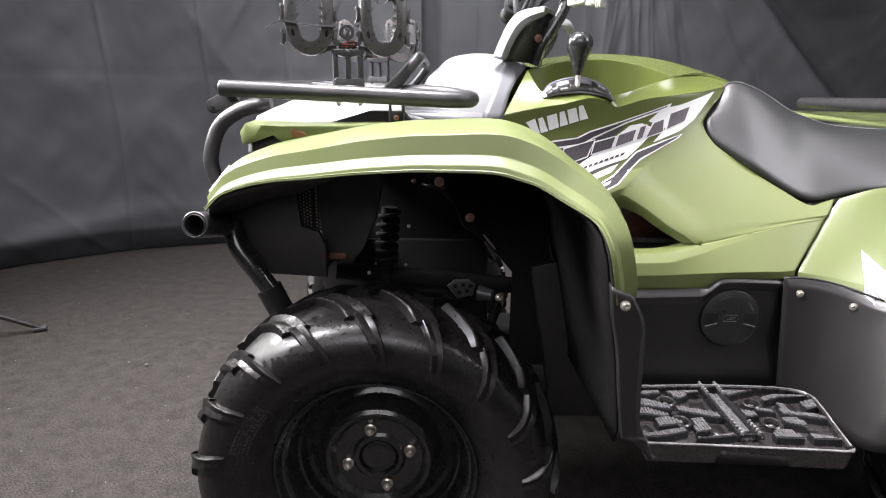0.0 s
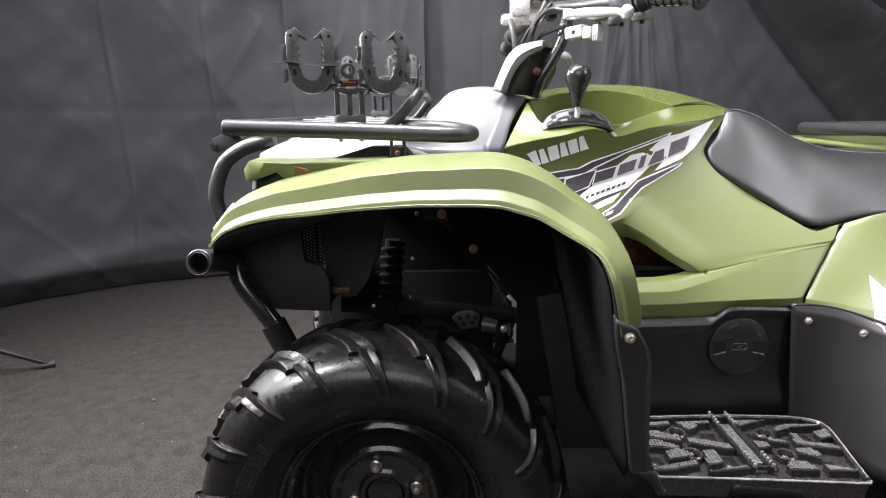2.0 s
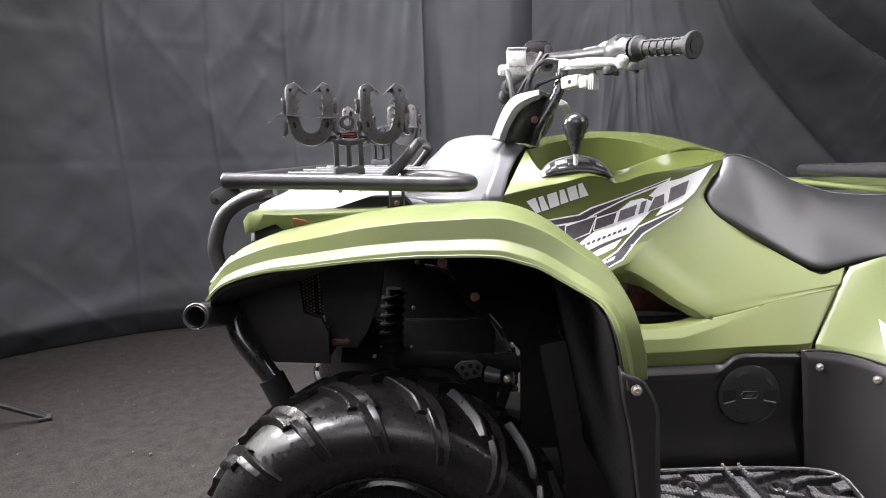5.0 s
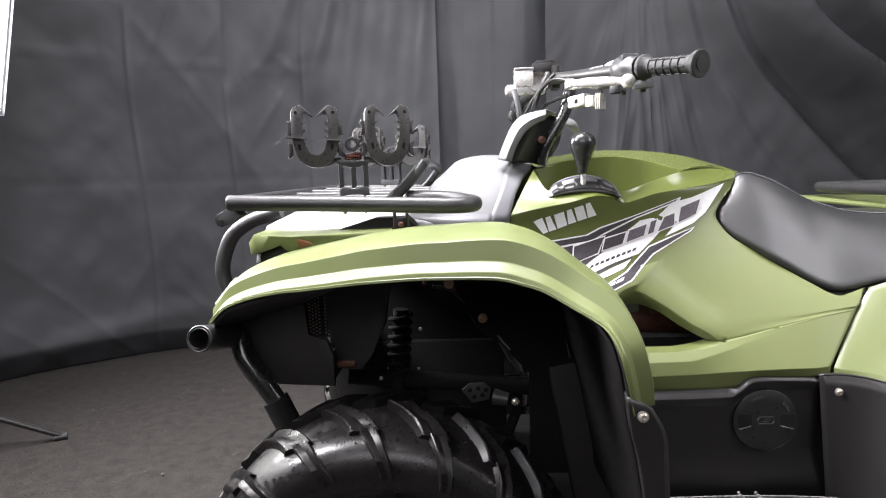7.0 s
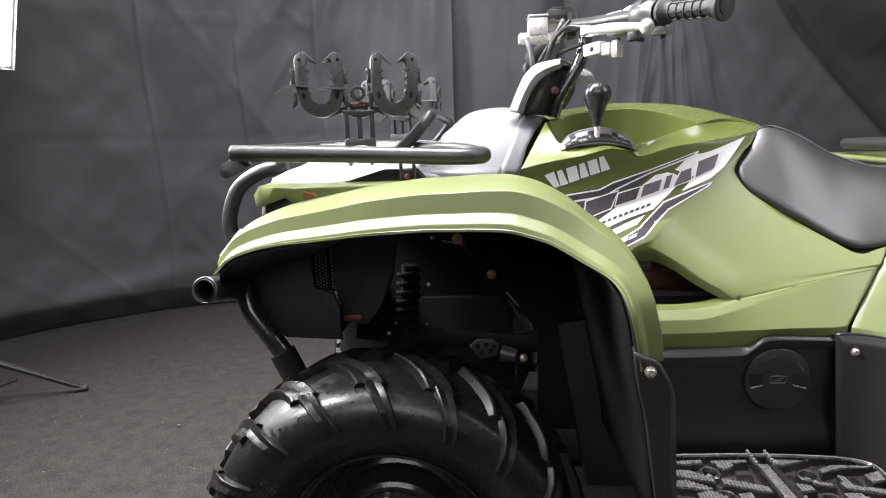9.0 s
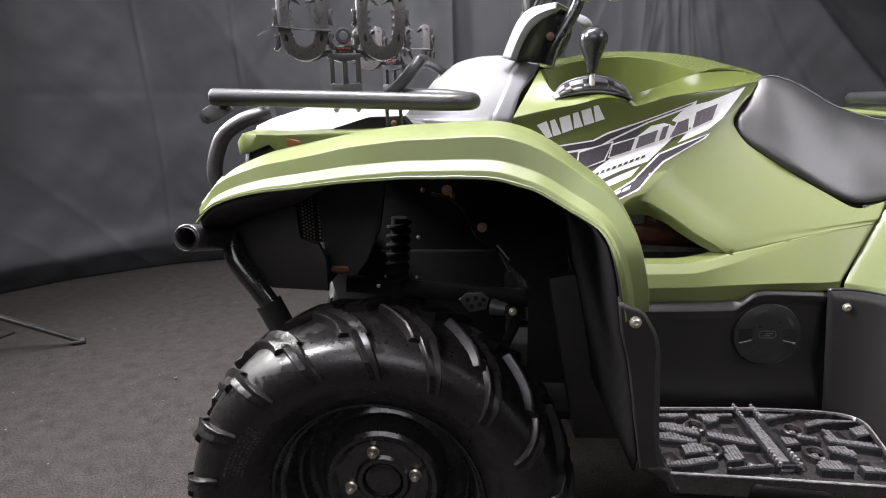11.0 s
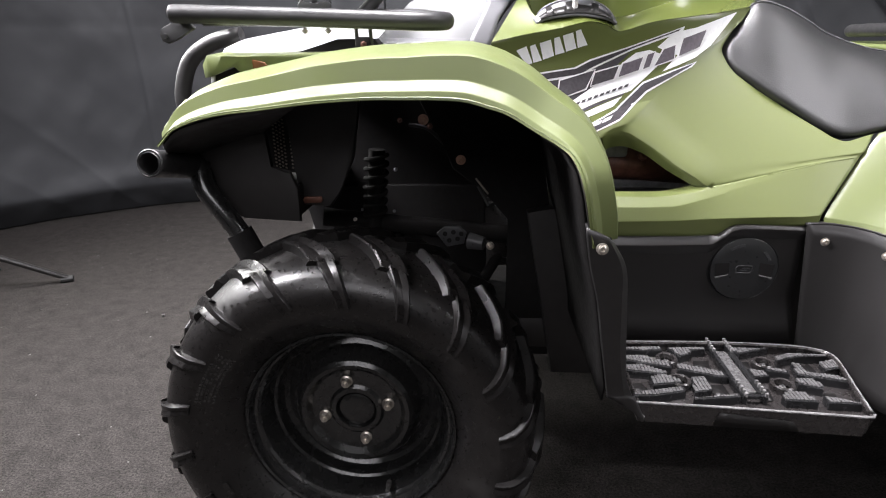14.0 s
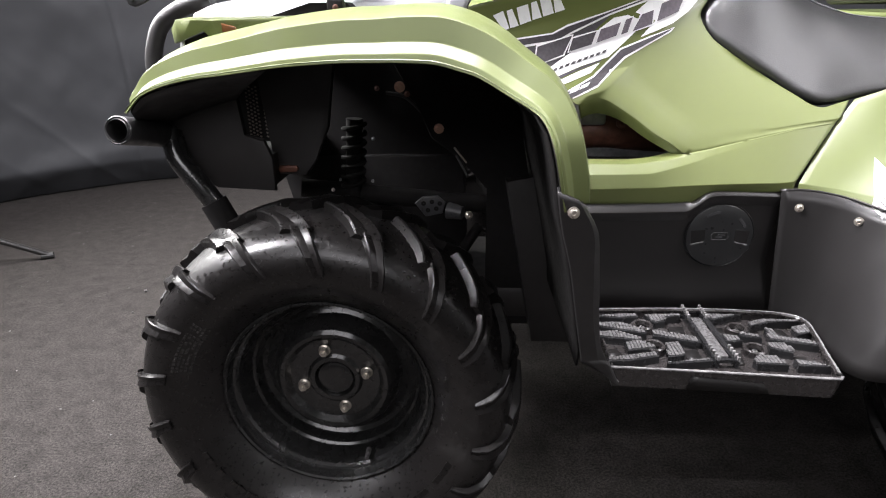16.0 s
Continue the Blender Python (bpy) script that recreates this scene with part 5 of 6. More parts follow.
paired(bm, [[(-0.320, 0.868, 0.748), (-0.288, 0.864, 0.772), (-0.20, 0.855, 0.793), (-0.12, 0.85, 0.803)], [(-0.362, 0.986, 0.702), (-0.32, 0.986, 0.72), (-0.26, 0.986, 0.74), (-0.222, 0.986, 0.75)]], 6, 6, 0.01)
part("nose_flare", bm, M_DARK, nose, solid=0.002)
bm = B()
slab(bm, [(-0.203, 0.81), (-0.075, 0.81), (-0.092, 0.70), (-0.118, 0.645), (-0.134, 0.620), (-0.186, 0.622)], 1.025, 1.040, 0.003)
shield = part("radiator_shield", bm, M_DARK, atv, "black plastic radiator shield")
bm = B()
slab(bm, [(-0.178, 0.637), (-0.149, 0.637), (-0.147, 0.632), (-0.150, 0.627), (-0.178, 0.626), (-0.181, 0.631)], 1.020, 1.027, 0.001)
part("shield_tab", bm, M_RUST, shield, "dull red-brown tab")
bm = B()
for i in range(7):
    for j in range(14):
        x = -0.232 + 0.0056 * i
        if i == 4:
            continue
        box(bm, (-0.0016, -0.0012, -0.0011), (0.0016, 0.0008, 0.0011), 0.0, m=pose(x, 1.055, 0.676 + 0.0062 * j + (0.0031 if i % 2 else 0), 0, 24, 0))
part("grille_mesh", bm, M_STEEL, atv, "perforated metal radiator grille")
bm = B()
slab(bm, [(-0.250, 0.672), (-0.196, 0.670), (-0.194, 0.790), (-0.246, 0.790)], 1.0575, 1.064)
part("grille_plate", bm, M_BLACK, atv)
# spring strut
bm = B()
tube(bm, [(-0.098 + 0.021 * math.cos(a) + 0.01 * a / 44, 1.205 + 0.021 * math.sin(a), 0.545 + 0.13 * a / 44) for a in np.linspace(0, 44, 170)], 0.0042, 8, 340)
strut = part("spring", bm, M_SHADE, atv, "black coil spring")
bm = B()
tube(bm, [(-0.102, 1.205, 0.47), (-0.087, 1.205, 0.685)], 0.016, 14, smooth=False)
part("damper", bm, M_SHADE, strut)
for a, b_, r in (((-0.10, 0.99, 0.34), (0.04, 1.28, 0.36), 0.014), ((-0.03, 0.99, 0.34), (0.10, 1.28, 0.36), 0.014), ((-0.06, 0.98, 0.44), (-0.06, 1.28, 0.50), 0.013), ((0.07, 0.98, 0.42), (0.15, 1.28, 0.44), 0.011),
                 ((-0.2, 1.2, 0.55), (0.2, 1.25, 0.50), 0.018)):
    bm = B()
    tube(bm, [a, b_], r, 12, smooth=False)
    part("suspension_arm", bm, M_SHADE, atv)
# added black boxes that keep the arch dark, hiding the lit drape beyond
bm = B()
slab(bm, [(-0.27, 0.60), (0.12, 0.60), (0.13, 0.30), (-0.20, 0.30)], 1.27, 1.35, 0.01)
part("frame_box", bm, M_SHADE, atv, "black box added to close the view below the arch")
bm = B()
slab(bm, [(-0.24, 0.86), (0.125, 0.86), (0.125, 0.545), (-0.24, 0.545)], 1.28, 1.36, 0.01)
part("bulkhead", bm, M_SHADE, atv, "black panel added to close the view through the arch")
# steering-knuckle casting with a drilled plate
bm = B()
m = pose(0.062, 1.13, 0.535, 0, -8, 0)
slab(bm, [(-0.028, 0.010), (-0.012, 0.020), (0.016, 0.018), (0.028, 0.004), (0.020, -0.016), (-0.012, -0.018)], -0.004, 0.004, 0.0015, m)
knuckle = part("drilled_bracket", bm, M_MOUNT, atv, "dark grey drilled steel bracket")
for u, v in ((-0.012, 0.008), (0.004, 0.009), (-0.006, -0.006), (0.010, -0.005), (0.018, 0.004)):
    bm = B()
    lathe(bm, [(0.0045, -0.0040), (0.0045, -0.0048), (0.0005, -0.0048)], 12, "y", m @ pose(u, 0, v))
    part("drill_hole", bm, M_SHADE, knuckle)
bm = B()
tube(bm, [(0.095, 1.12, 0.530), (0.122, 1.11, 0.528)], lambda f: 0.016 - 0.004 * f, 14, smooth=False)
part("joint_boot", bm, M_MOUNT, atv, "dark grey joint boot")
bm = B()
bolt(bm, (0.133, 1.10, 0.528), (0.3, -1, 0), 0.006, 0.008)
part("joint_bolt", bm, M_STEEL, atv)

# small clips and fittings that catch the light
for (x, y, z), r, mat in (((-0.125, 1.15, 0.560), 0.0030, M_STEEL), ((-0.112, 1.16, 0.577), 0.0022, M_ENGINE), ((-0.045, 1.16, 0.655), 0.0030, M_ENGINE), ((-0.052, 1.17, 0.572), 0.0026, M_ENGINE), ((0.022, 1.15, 0.736), 0.0045, M_RUST), ((-0.035, 1.17, 0.744), 0.004, M_RUST)):
    bm = B()
    bolt(bm, (x, y, z), (0.1, -1, 0.15), r, 0.006)
    part("clip", bm, mat, atv)
bm = B()
tube(bm, [(-0.02, 1.18, 0.735), (0.015, 1.175, 0.728), (0.045, 1.18, 0.700), (0.085, 1.185, 0.660), (0.13, 1.15, 0.590)], 0.0035, 8, 24)
part("brake_hose", bm, M_CABLE, atv, "thin black brake hose")
bm = B()
tube(bm, [(0.105, 1.155, 0.640), (0.128, 1.152, 0.612)], 0.0018, 6, smooth=False)
part("clip", bm, M_STEEL, atv)

# engine parts seen through the side opening
bm = B()
tube(bm, [(0.30, 1.20, 0.655), (0.36, 1.19, 0.665), (0.42, 1.20, 0.66), (0.50, 1.22, 0.65)], 0.032, 16, 20)
part("exhaust_pipe", bm, M_RUST, atv, "brown oxidised exhaust pipe")
bm = B()
box(bm, (0.33, 1.15, 0.680), (0.375, 1.22, 0.74), 0.006, m=pose(0, 0, 0))
box(bm, (0.30, 1.26, 0.40), (0.70, 1.36, 0.80), 0.02)
part("engine", bm, M_ENGINE, atv, "grey cast engine block")
bm = B()
bolt(bm, (0.402, 1.15, 0.685), (0, -1, 0.2), 0.008, 0.01)
part("engine_bolt", bm, M_RUST, atv)
bm = B()
box(bm, (-0.15, 1.16, 0.28), (1.4, 1.46, 0.36), 0.02)
part("chassis", bm, M_DARK, atv, "black steel chassis rails")
# added dark block that keeps light and view from the underside
bm = B()
slab(bm, [(0.20, 0.58), (0.30, 0.60), (1.0, 0.60), (1.25, 0.55), (1.2, 0.24), (0.26, 0.24)], 1.14, 1.50, 0.01)
part("underbody_block", bm, M_DARK, atv, "black block added to darken the space under the body")

# unseen far-side footboard and footwell panel, added to block light under the vehicle
bm = B()
slab(bm, [(0.27, 0.66), (0.34, 0.60), (1.0, 0.60), (0.96, 0.36), (0.30, 0.36)], 2 * YC - 1.01, 2 * YC - 1.0, 0.003)
box(bm, (0.30, 2 * YC - 1.0, 0.36), (0.70, 2 * YC - 0.82, 0.395), 0.006)
part("far_footwell", bm, M_BLACK, atv, "unseen black far-side footwell and footboard that block light")

# --- gear selector
gate_hi = [(0.195, 1.115, 0.909), (0.214, 1.125, 0.928), (0.241, 1.132, 0.938), (0.272, 1.135, 0.941), (0.302, 1.132, 0.933), (0.320, 1.125, 0.919), (0.330, 1.115, 0.902)]
gate_lo = [(0.201, 1.105, 0.903), (0.221, 1.103, 0.910), (0.245, 1.100, 0.914), (0.270, 1.100, 0.915), (0.295, 1.100, 0.912), (0.310, 1.102, 0.909), (0.328, 1.107, 0.901)]
bm = B()
paired(bm, [gate_lo, [Vector(a).lerp(Vector(b), 0.12) + Vector((0, -0.002, 0.002)) for a, b in zip(gate_lo, gate_hi)], [Vector(a).lerp(Vector(b), 0.88) + Vector((0, -0.002, 0.003)) for a, b in zip(gate_lo, gate_hi)], gate_hi], 5, 2)
gate = part("shift_gate", bm, M_SHROUD, atv, "grey plastic gear selector gate with a notched black slot", 30, solid=0.006)
lo, hi = by_index(gate_lo, 5), by_index(gate_hi, 5)


def on_gate(i, f, lift):
    return lo[i].lerp(hi[i], f) + Vector((0, -0.003 - lift, 0.0025 + lift))


bm = B()
tops = [0.80 if i in (5, 6, 11, 12, 18, 19, 24, 25) else 0.55 for i in range(len(lo))]
for i in range(2, len(lo) - 3):
    bm.faces.new([bm.verts.new(p) for p in (on_gate(i, 0.08, 0), on_gate(i + 1, 0.08, 0), on_gate(i + 1, tops[i], 0), on_gate(i, tops[i], 0))])
part("gate_slot", bm, M_BLACK, gate, "black notched slot", solid=0.001)
bm = B()
paired(bm, [[on_gate(i, 0.88, 0.0005) for i in range(2, 29)], [on_gate(i, 0.96, 0.001) for i in range(2, 29)]], 1, 1)
part("gate_rim", bm, M_SHROUD, gate, solid=0.001)
bm = B()
tube(bm, [(0.262, 1.112, 0.915), (0.262, 1.112, 0.948)], 0.0045, 10, smooth=False)
lever = part("shift_lever", bm, M_ALU, atv, "gear lever with a black ball knob")
bm = B()
vs = lathe(bm, [(0.0055, -0.047), (0.0072, -0.046), (0.0088, -0.038), (0.0118, -0.027), (0.0155, -0.017), (0.0197, -0.0075), (0.0225, 0.0), (0.0235, 0.006), (0.0228, 0.0125), (0.0200, 0.0185), (0.0150, 0.0232), (0.008, 0.0262), (0.001, 0.0270)], 32, "z", pose(0.261, 1.112, 0.992, -2, 1, 0))
part("knob", bm, M_KNOB, lever, "glossy black ball knob")

# --- handlebar
bm = B()
tube(bm, [(0.225, YC, 1.135), (0.232, 1.25, 1.135), (0.262, 1.19, 1.128), (0.298, 1.12, 1.121), (0.350, 1.04, 1.112), (0.404, 0.948, 1.100)], 0.011, 14, 40)
tube(bm, [(0.225, YC, 1.135), (0.218, 1.37, 1.135), (0.200, 1.43, 1.128), (0.190, 1.50, 1.124), (0.187, 1.58, 1.118), (0.190, 1.68, 1.110)], 0.011, 14, 40)
bar = part("handlebar", bm, M_TUBE, atv, "black steel handlebar")


def grip(side):
    a, b = (Vector((0.348, 1.043, 1.1138)), Vector((0.402, 0.952, 1.1005))) if side < 0 else (Vector((0.188, 1.55, 1.120)), Vector((0.190, 1.69, 1.110)))
    m = look(a, b)
    ln = (b - a).length
    prof = [(0.013, 0.004), (0.0205, 0.002), (0.0210, -0.004), (0.0165, -0.010), (0.0135, -0.014)]
    step = (ln - 0.034) / 5
    for k in range(5):
        h = -0.018 - step * k
        prof += [(0.0130, h), (0.0148, h - 0.0005), (0.0148, h - 0.0022), (0.0130, h - 0.0028)]
    prof += [(0.0132, -ln + 0.009), (0.0188, -ln + 0.006), (0.0206, -ln + 0.001), (0.0206, -ln - 0.002), (0.0192, -ln - 0.0032), (0.0040, -ln - 0.0034), (0.0032, -ln + 0.002)]
    bm = B()
    vs = lathe(bm, prof, 28, "z", m)
    bm.faces.new(vs[-1])
    handle = part("grip", bm, M_GRIP, atv, "black ribbed rubber grip")
    bm = B()
    box(bm, (-0.0009, 0.0122, -step + 0.002), (0.0009, 0.0146, -0.003))
    rib = finish(bm, "grip_rib", M_GRIP)
    for k in range(6):
        for h in range(5):
            part("grip_rib", rib, None, handle, m=m @ pose(0, 0, -0.018 - step * h, 0, 0, 60 * k + 15))


grip(-1)
grip(1)
# switch housing and lever perch beside the grip
bm = B()
m = look((0.326, 1.080, 1.118), (0.350, 1.040, 1.1135))
vs = lathe(bm, [(0.013, 0.016), (0.0195, 0.014), (0.0215, 0.010), (0.0222, -0.002), (0.0218, -0.018), (0.0195, -0.022), (0.0190, -0.034)], 20, "z", m)
bm.faces.new(vs[0])
part("switch_housing", bm, M_MOUNT, bar, "dark grey switch housing", 30)
bm = B()
box(bm, (-0.016, -0.02, 0.012), (0.012, 0.010, 0.028), 0.004, m=pose(0.332, 1.078, 1.113))
part("housing_top", bm, M_MOUNT, bar)
bm = B()
tube(bm, [(0.243, 1.127, 1.104), (0.262, 1.106, 1.1025), (0.283, 1.084, 1.100), (0.303, 1.062, 1.097), (0.319, 1.044, 1.0935)], lambda f: 0.0062 + 0.0030 * math.sin(3.1 * min(1, f * 1.1)) * (1 - 0.4 * f), 12, 40)
lathe(bm, [(0.001, 0.0115), (0.007, 0.010), (0.0105, 0.005), (0.0118, 0.0), (0.0105, -0.005), (0.007, -0.010), (0.001, -0.0115)], 18, "z", pose(0.322, 1.041, 1.093))
lathe(bm, [(0.001, 0.010), (0.008, 0.009), (0.0095, 0.004), (0.0095, -0.006), (0.001, -0.009)], 16, "z", pose(0.243, 1.127, 1.104))
box(bm, (-0.012, -0.004, -0.0135), (0.014, 0.004, -0.0095), 0.001, m=pose(0.252, 1.117, 1.108, 0, 0, -48))
part("brake_lever", bm, M_ALU, bar, "bright cast aluminium brake lever")
bm = B()
box(bm, (-0.020, -0.012, -0.010), (0.018, 0.010, 0.011), 0.003, m=pose(0.264, 1.146, 1.076, 0, -4, -48))
box(bm, (-0.008, -0.012, -0.010), (0.009, 0.01, 0.010), 0.002, m=pose(0.283, 1.128, 1.073, 0, 0, -48))
for k in range(3):
    box(bm, (0.012 + 0.004 * k, -0.010, -0.015), (0.014 + 0.004 * k, 0.008, 0.012), 0.0005, m=pose(0.283, 1.128, 1.073, 0, 0, -48))
part("lever_perch", bm, M_ALU, bar, "bright cast aluminium perch")
bm = B()
lathe(bm, [(0.0042, -0.0005), (0.0038, -0.0012), (0.0005, -0.0012)], 14, "y", pose(0.2555, 1.1385, 1.076, 0, 0, -48))
part("perch_hole", bm, M_SHADE, bar)
bm = B()
box(bm, (-0.02, -0.016, -0.009), (0.026, 0.014, 0.008), 0.004, m=pose(0.302, 1.125, 1.103, 0, 0, -52))
box(bm, (-0.014, -0.012, -0.006), (0.018, 0.012, 0.010), 0.003, m=pose(0.296, 1.135, 1.124, 0, 0, -52))
lathe(bm, [(0.011, -0.010), (0.012, -0.006), (0.012, 0.006), (0.010, 0.009), (0.001, 0.010)], 18, "z", pose(0.318, 1.102, 1.092))
part("clamp_block", bm, M_SHROUD, bar, "grey aluminium clamp block")
bm = B()
tube(bm, [(0.300, 1.13, 1.126), (0.312, 1.115, 1.134), (0.322, 1.10, 1.133)], 0.0055, 10, 12)
box(bm, (-0.010, -0.008, -0.006), (0.014, 0.008, 0.004), 0.003, m=pose(0.334, 1.082, 1.138, 0, 0, -58))
part("switch_cap", bm, M_ALU, bar, "pale switch cap")
bm = B()
box(bm, (-0.014, -0.010, -0.010), (0.016, 0.010, 0.006), 0.003, m=pose(0.350, 1.058, 1.092, 0, 0, -58))
part("lower_switch", bm, M_SHROUD, bar)
for dx in (-0.012, 0.014):
    bm = B()
    box(bm, (-0.004, -0.004, -0.004), (0.004, 0.004, 0.004), 0.001, m=pose(0.338 + dx, 1.075 - dx, 1.081))
    part("switch_screw", bm, M_MOUNT, bar)

# reservoir and instrument pod on the far side of the stem
bm = B()
box(bm, (0.154, 1.235, 1.120), (0.190, 1.275, 1.152), 0.003)
reservoir = part("fluid_reservoir", bm, M_ALU, bar, "pale square brake-fluid reservoir", 30)
bm = B()
box(bm, (0.153, 1.234, 1.1525), (0.191, 1.276, 1.157), 0.0015)
part("reservoir_lid", bm, M_WHITE, reservoir)
bm = B()
lathe(bm, [(0.02, 0.0), (0.02, 0.02), (0.016, 0.026), (0.001, 0.027)], 20, "y", pose(0.200, 1.235, 1.128))
box(bm, (0.135, 1.24, 1.106), (0.215, 1.265, 1.126), 0.006)
part("master_cylinder", bm, M_ALU, bar, "bright aluminium master cylinder")
bm = B()
box(bm, (0.192, 1.27, 1.150), (0.246, 1.33, 1.172), 0.004)
box(bm, (0.200, 1.28, 1.171), (0.240, 1.32, 1.178), 0.003)
box(bm, (0.230, 1.262, 1.118), (0.248, 1.30, 1.165), 0.004)
part("instrument_pod", bm, M_BLACK, bar, "black instrument pod")
for pts, r in (([(0.150, 1.23, 1.112), (0.156, 1.22, 1.09), (0.160, 1.215, 1.06), (0.165, 1.22, 1.02)], 0.006), ([(0.165, 1.22, 1.055), (0.185, 1.21, 1.09), (0.205, 1.20, 1.115), (0.225, 1.19, 1.135)], 0.0035),
               ([(0.245, 1.17, 1.09), (0.222, 1.19, 1.085), (0.205, 1.21, 1.075), (0.195, 1.23, 1.04)], 0.004), ([(0.250, 1.16, 1.115), (0.215, 1.18, 1.12), (0.19, 1.2, 1.09), (0.178, 1.22, 1.04)], 0.0035),
               ([(0.215, 1.21, 1.14), (0.20, 1.2, 1.11), (0.188, 1.2, 1.08), (0.182, 1.22, 1.04)], 0.005), ([(0.30, 1.13, 1.09), (0.275, 1.16, 1.075), (0.25, 1.19, 1.07), (0.225, 1.22, 1.03)], 0.003)):
    bm = B()
    tube(bm, pts, r, 8, 20)
    part("control_cable", bm, M_CABLE if r < 0.0055 else M_MOUNT, bar)
bm = B()
tube(bm, [(0.196, 1.195, 0.965), (0.206, 1.192, 0.998), (0.226, 1.192, 1.032), (0.244, 1.195, 1.066), (0.256, 1.20, 1.115)], 0.0118, 14, 24)
part("steering_stem", bm, M_RIM, bar, "black steering stem")

# --- headlamp pod shroud behind the bars
bm = B()
outer = [(0.113, 1.167, 0.978), (0.125, 1.165, 1.008), (0.141, 1.165, 1.040), (0.160, 1.168, 1.057), (0.184, 1.172, 1.064), (0.207, 1.178, 1.0685)]
inner = [(0.138, 1.157, 0.972), (0.147, 1.155, 0.997), (0.160, 1.155, 1.019), (0.174, 1.158, 1.033), (0.190, 1.165, 1.043), (0.205, 1.174, 1.049)]
crease = [Vector(a).lerp(Vector(b), 0.55) + Vector((0, -0.007, 0)) for a, b in zip(outer, inner)]
paired(bm, [[(p[0] + 0.03, p[1] + 0.05, p[2] - 0.005) for p in outer], outer, crease, inner], 6, 3)
shroud = part("bar_shroud", bm, M_GREY, atv, "silver-grey handlebar shroud with a black inner face", 30, solid=0.003)
bm = B()
ruled(bm, [(p[0] - 0.001, p[1] + 0.004, p[2]) for p in inner], [(0.198, 1.2, 0.968), (0.220, 1.2, 0.983), (0.235, 1.2, 1.010), (0.237, 1.2, 1.035), (0.231, 1.2, 1.052), (0.216, 1.19, 1.056)], n=24, k=5, belly=-0.012)
part("shroud_inner", bm, M_BLACK, shroud, "black inner face of the shroud", solid=0.003)
bm = B()
ruled(bm, [(0.250, 1.36, 1.078), (0.291, 1.35, 1.060), (0.306, 1.36, 1.028)], [(0.255, 1.34, 1.064), (0.278, 1.345, 1.046), (0.289, 1.36, 1.035)], n=10, k=3)
part("shroud_wing", bm, M_GREY, shroud, solid=0.003)
bm = B()
lathe(bm, [(0.007, 0), (0.007, -0.004), (0.001, -0.005)], 14, "y", pose(0.197, 1.176, 1.012))
part("shroud_clip", bm, M_RUST, shroud)

# ---------------------------------------------------------------- decals on the side cover
SIDE_TREE = BVHTree.FromPolygons([v.co for v in side.data.vertices], [tuple(p.vertices) for p in side.data.polygons])


def decal(name, outline, mat, layer, label=""):
    """A thin film cut to an outline in x, z and laid on the side cover."""
    bm = B()
    bm.faces.new([bm.verts.new((x, 0, z)) for x, z in outline])
    bmesh.ops.triangulate(bm, faces=bm.faces)
    for _ in range(6):
        long = [e for e in bm.edges if e.calc_length() > 0.012]
        if not long:
            break
        bmesh.ops.subdivide_edges(bm, edges=long, cuts=1)
        bmesh.ops.triangulate(bm, faces=bm.faces)
    for v in bm.verts:
        hit = SIDE_TREE.ray_cast(Vector((v.co.x, 0.5, v.co.z)), Vector((0, 1, 0)))[0]
        v.co.y = (hit.y if hit else 1.09) - 0.0007 - 0.0006 * layer
    return part(name, bm, mat, side, label, 60)


def slant(x0, z0, w, h, dx, rise):
    """A leaning block: its foot at x0, z0, w wide along a line that rises, its top moved by dx."""
    return [(x0, z0), (x0 + w, z0 + rise * w), (x0 + w + dx, z0 + rise * w + h), (x0 + dx, z0 + h)]


decal("graphic_edge", [(0.192, 0.827), (0.266, 0.8365), (0.290, 0.8485), (0.350, 0.8668), (0.444, 0.898), (0.441, 0.890), (0.359, 0.8620), (0.298, 0.8345), (0.278, 0.823), (0.205, 0.813)], M_DECAL_W, 0,
      "white and charcoal vinyl graphic with blocky shapes")
decal("graphic_stripe", [(0.195, 0.8248), (0.268, 0.8345), (0.2915, 0.8460), (0.350, 0.8645), (0.438, 0.8945), (0.433, 0.8905), (0.357, 0.8642), (0.297, 0.8375), (0.2765, 0.8260), (0.205, 0.8165)], M_DECAL_K, 1)
decal("graphic_ground", [(0.208, 0.812), (0.276, 0.823), (0.298, 0.8345), (0.359, 0.861), (0.300, 0.806), (0.262, 0.782), (0.225, 0.787)], M_DECAL_K, 0)
decal("graphic_wedge", [(0.259, 0.781), (0.297, 0.806), (0.349, 0.846), (0.365, 0.858), (0.388, 0.862), (0.418, 0.852), (0.390, 0.825), (0.360, 0.799), (0.314, 0.785), (0.273, 0.770)], M_DECAL_W, 1)
decal("graphic_flash", [(0.411, 0.828), (0.435, 0.853), (0.400, 0.866), (0.425, 0.888), (0.465, 0.896), (0.538, 0.920), (0.492, 0.868), (0.465, 0.849), (0.438, 0.838)], M_DECAL_W, 2)
decal("graphic_line", [(0.272, 0.7695), (0.349, 0.7955), (0.347, 0.7925), (0.274, 0.7660)], M_DECAL_K, 2)
decal("graphic_bar", [(0.276, 0.7640), (0.346, 0.7905), (0.331, 0.775), (0.288, 0.7595)], M_DECAL_W, 1)
decal("graphic_tail_edge", [(0.283, 0.7445), (0.335, 0.771), (0.379, 0.812), (0.428, 0.830), (0.469, 0.843), (0.461, 0.835), (0.428, 0.818), (0.387, 0.796), (0.341, 0.754), (0.296, 0.7345)], M_DECAL_W, 0)
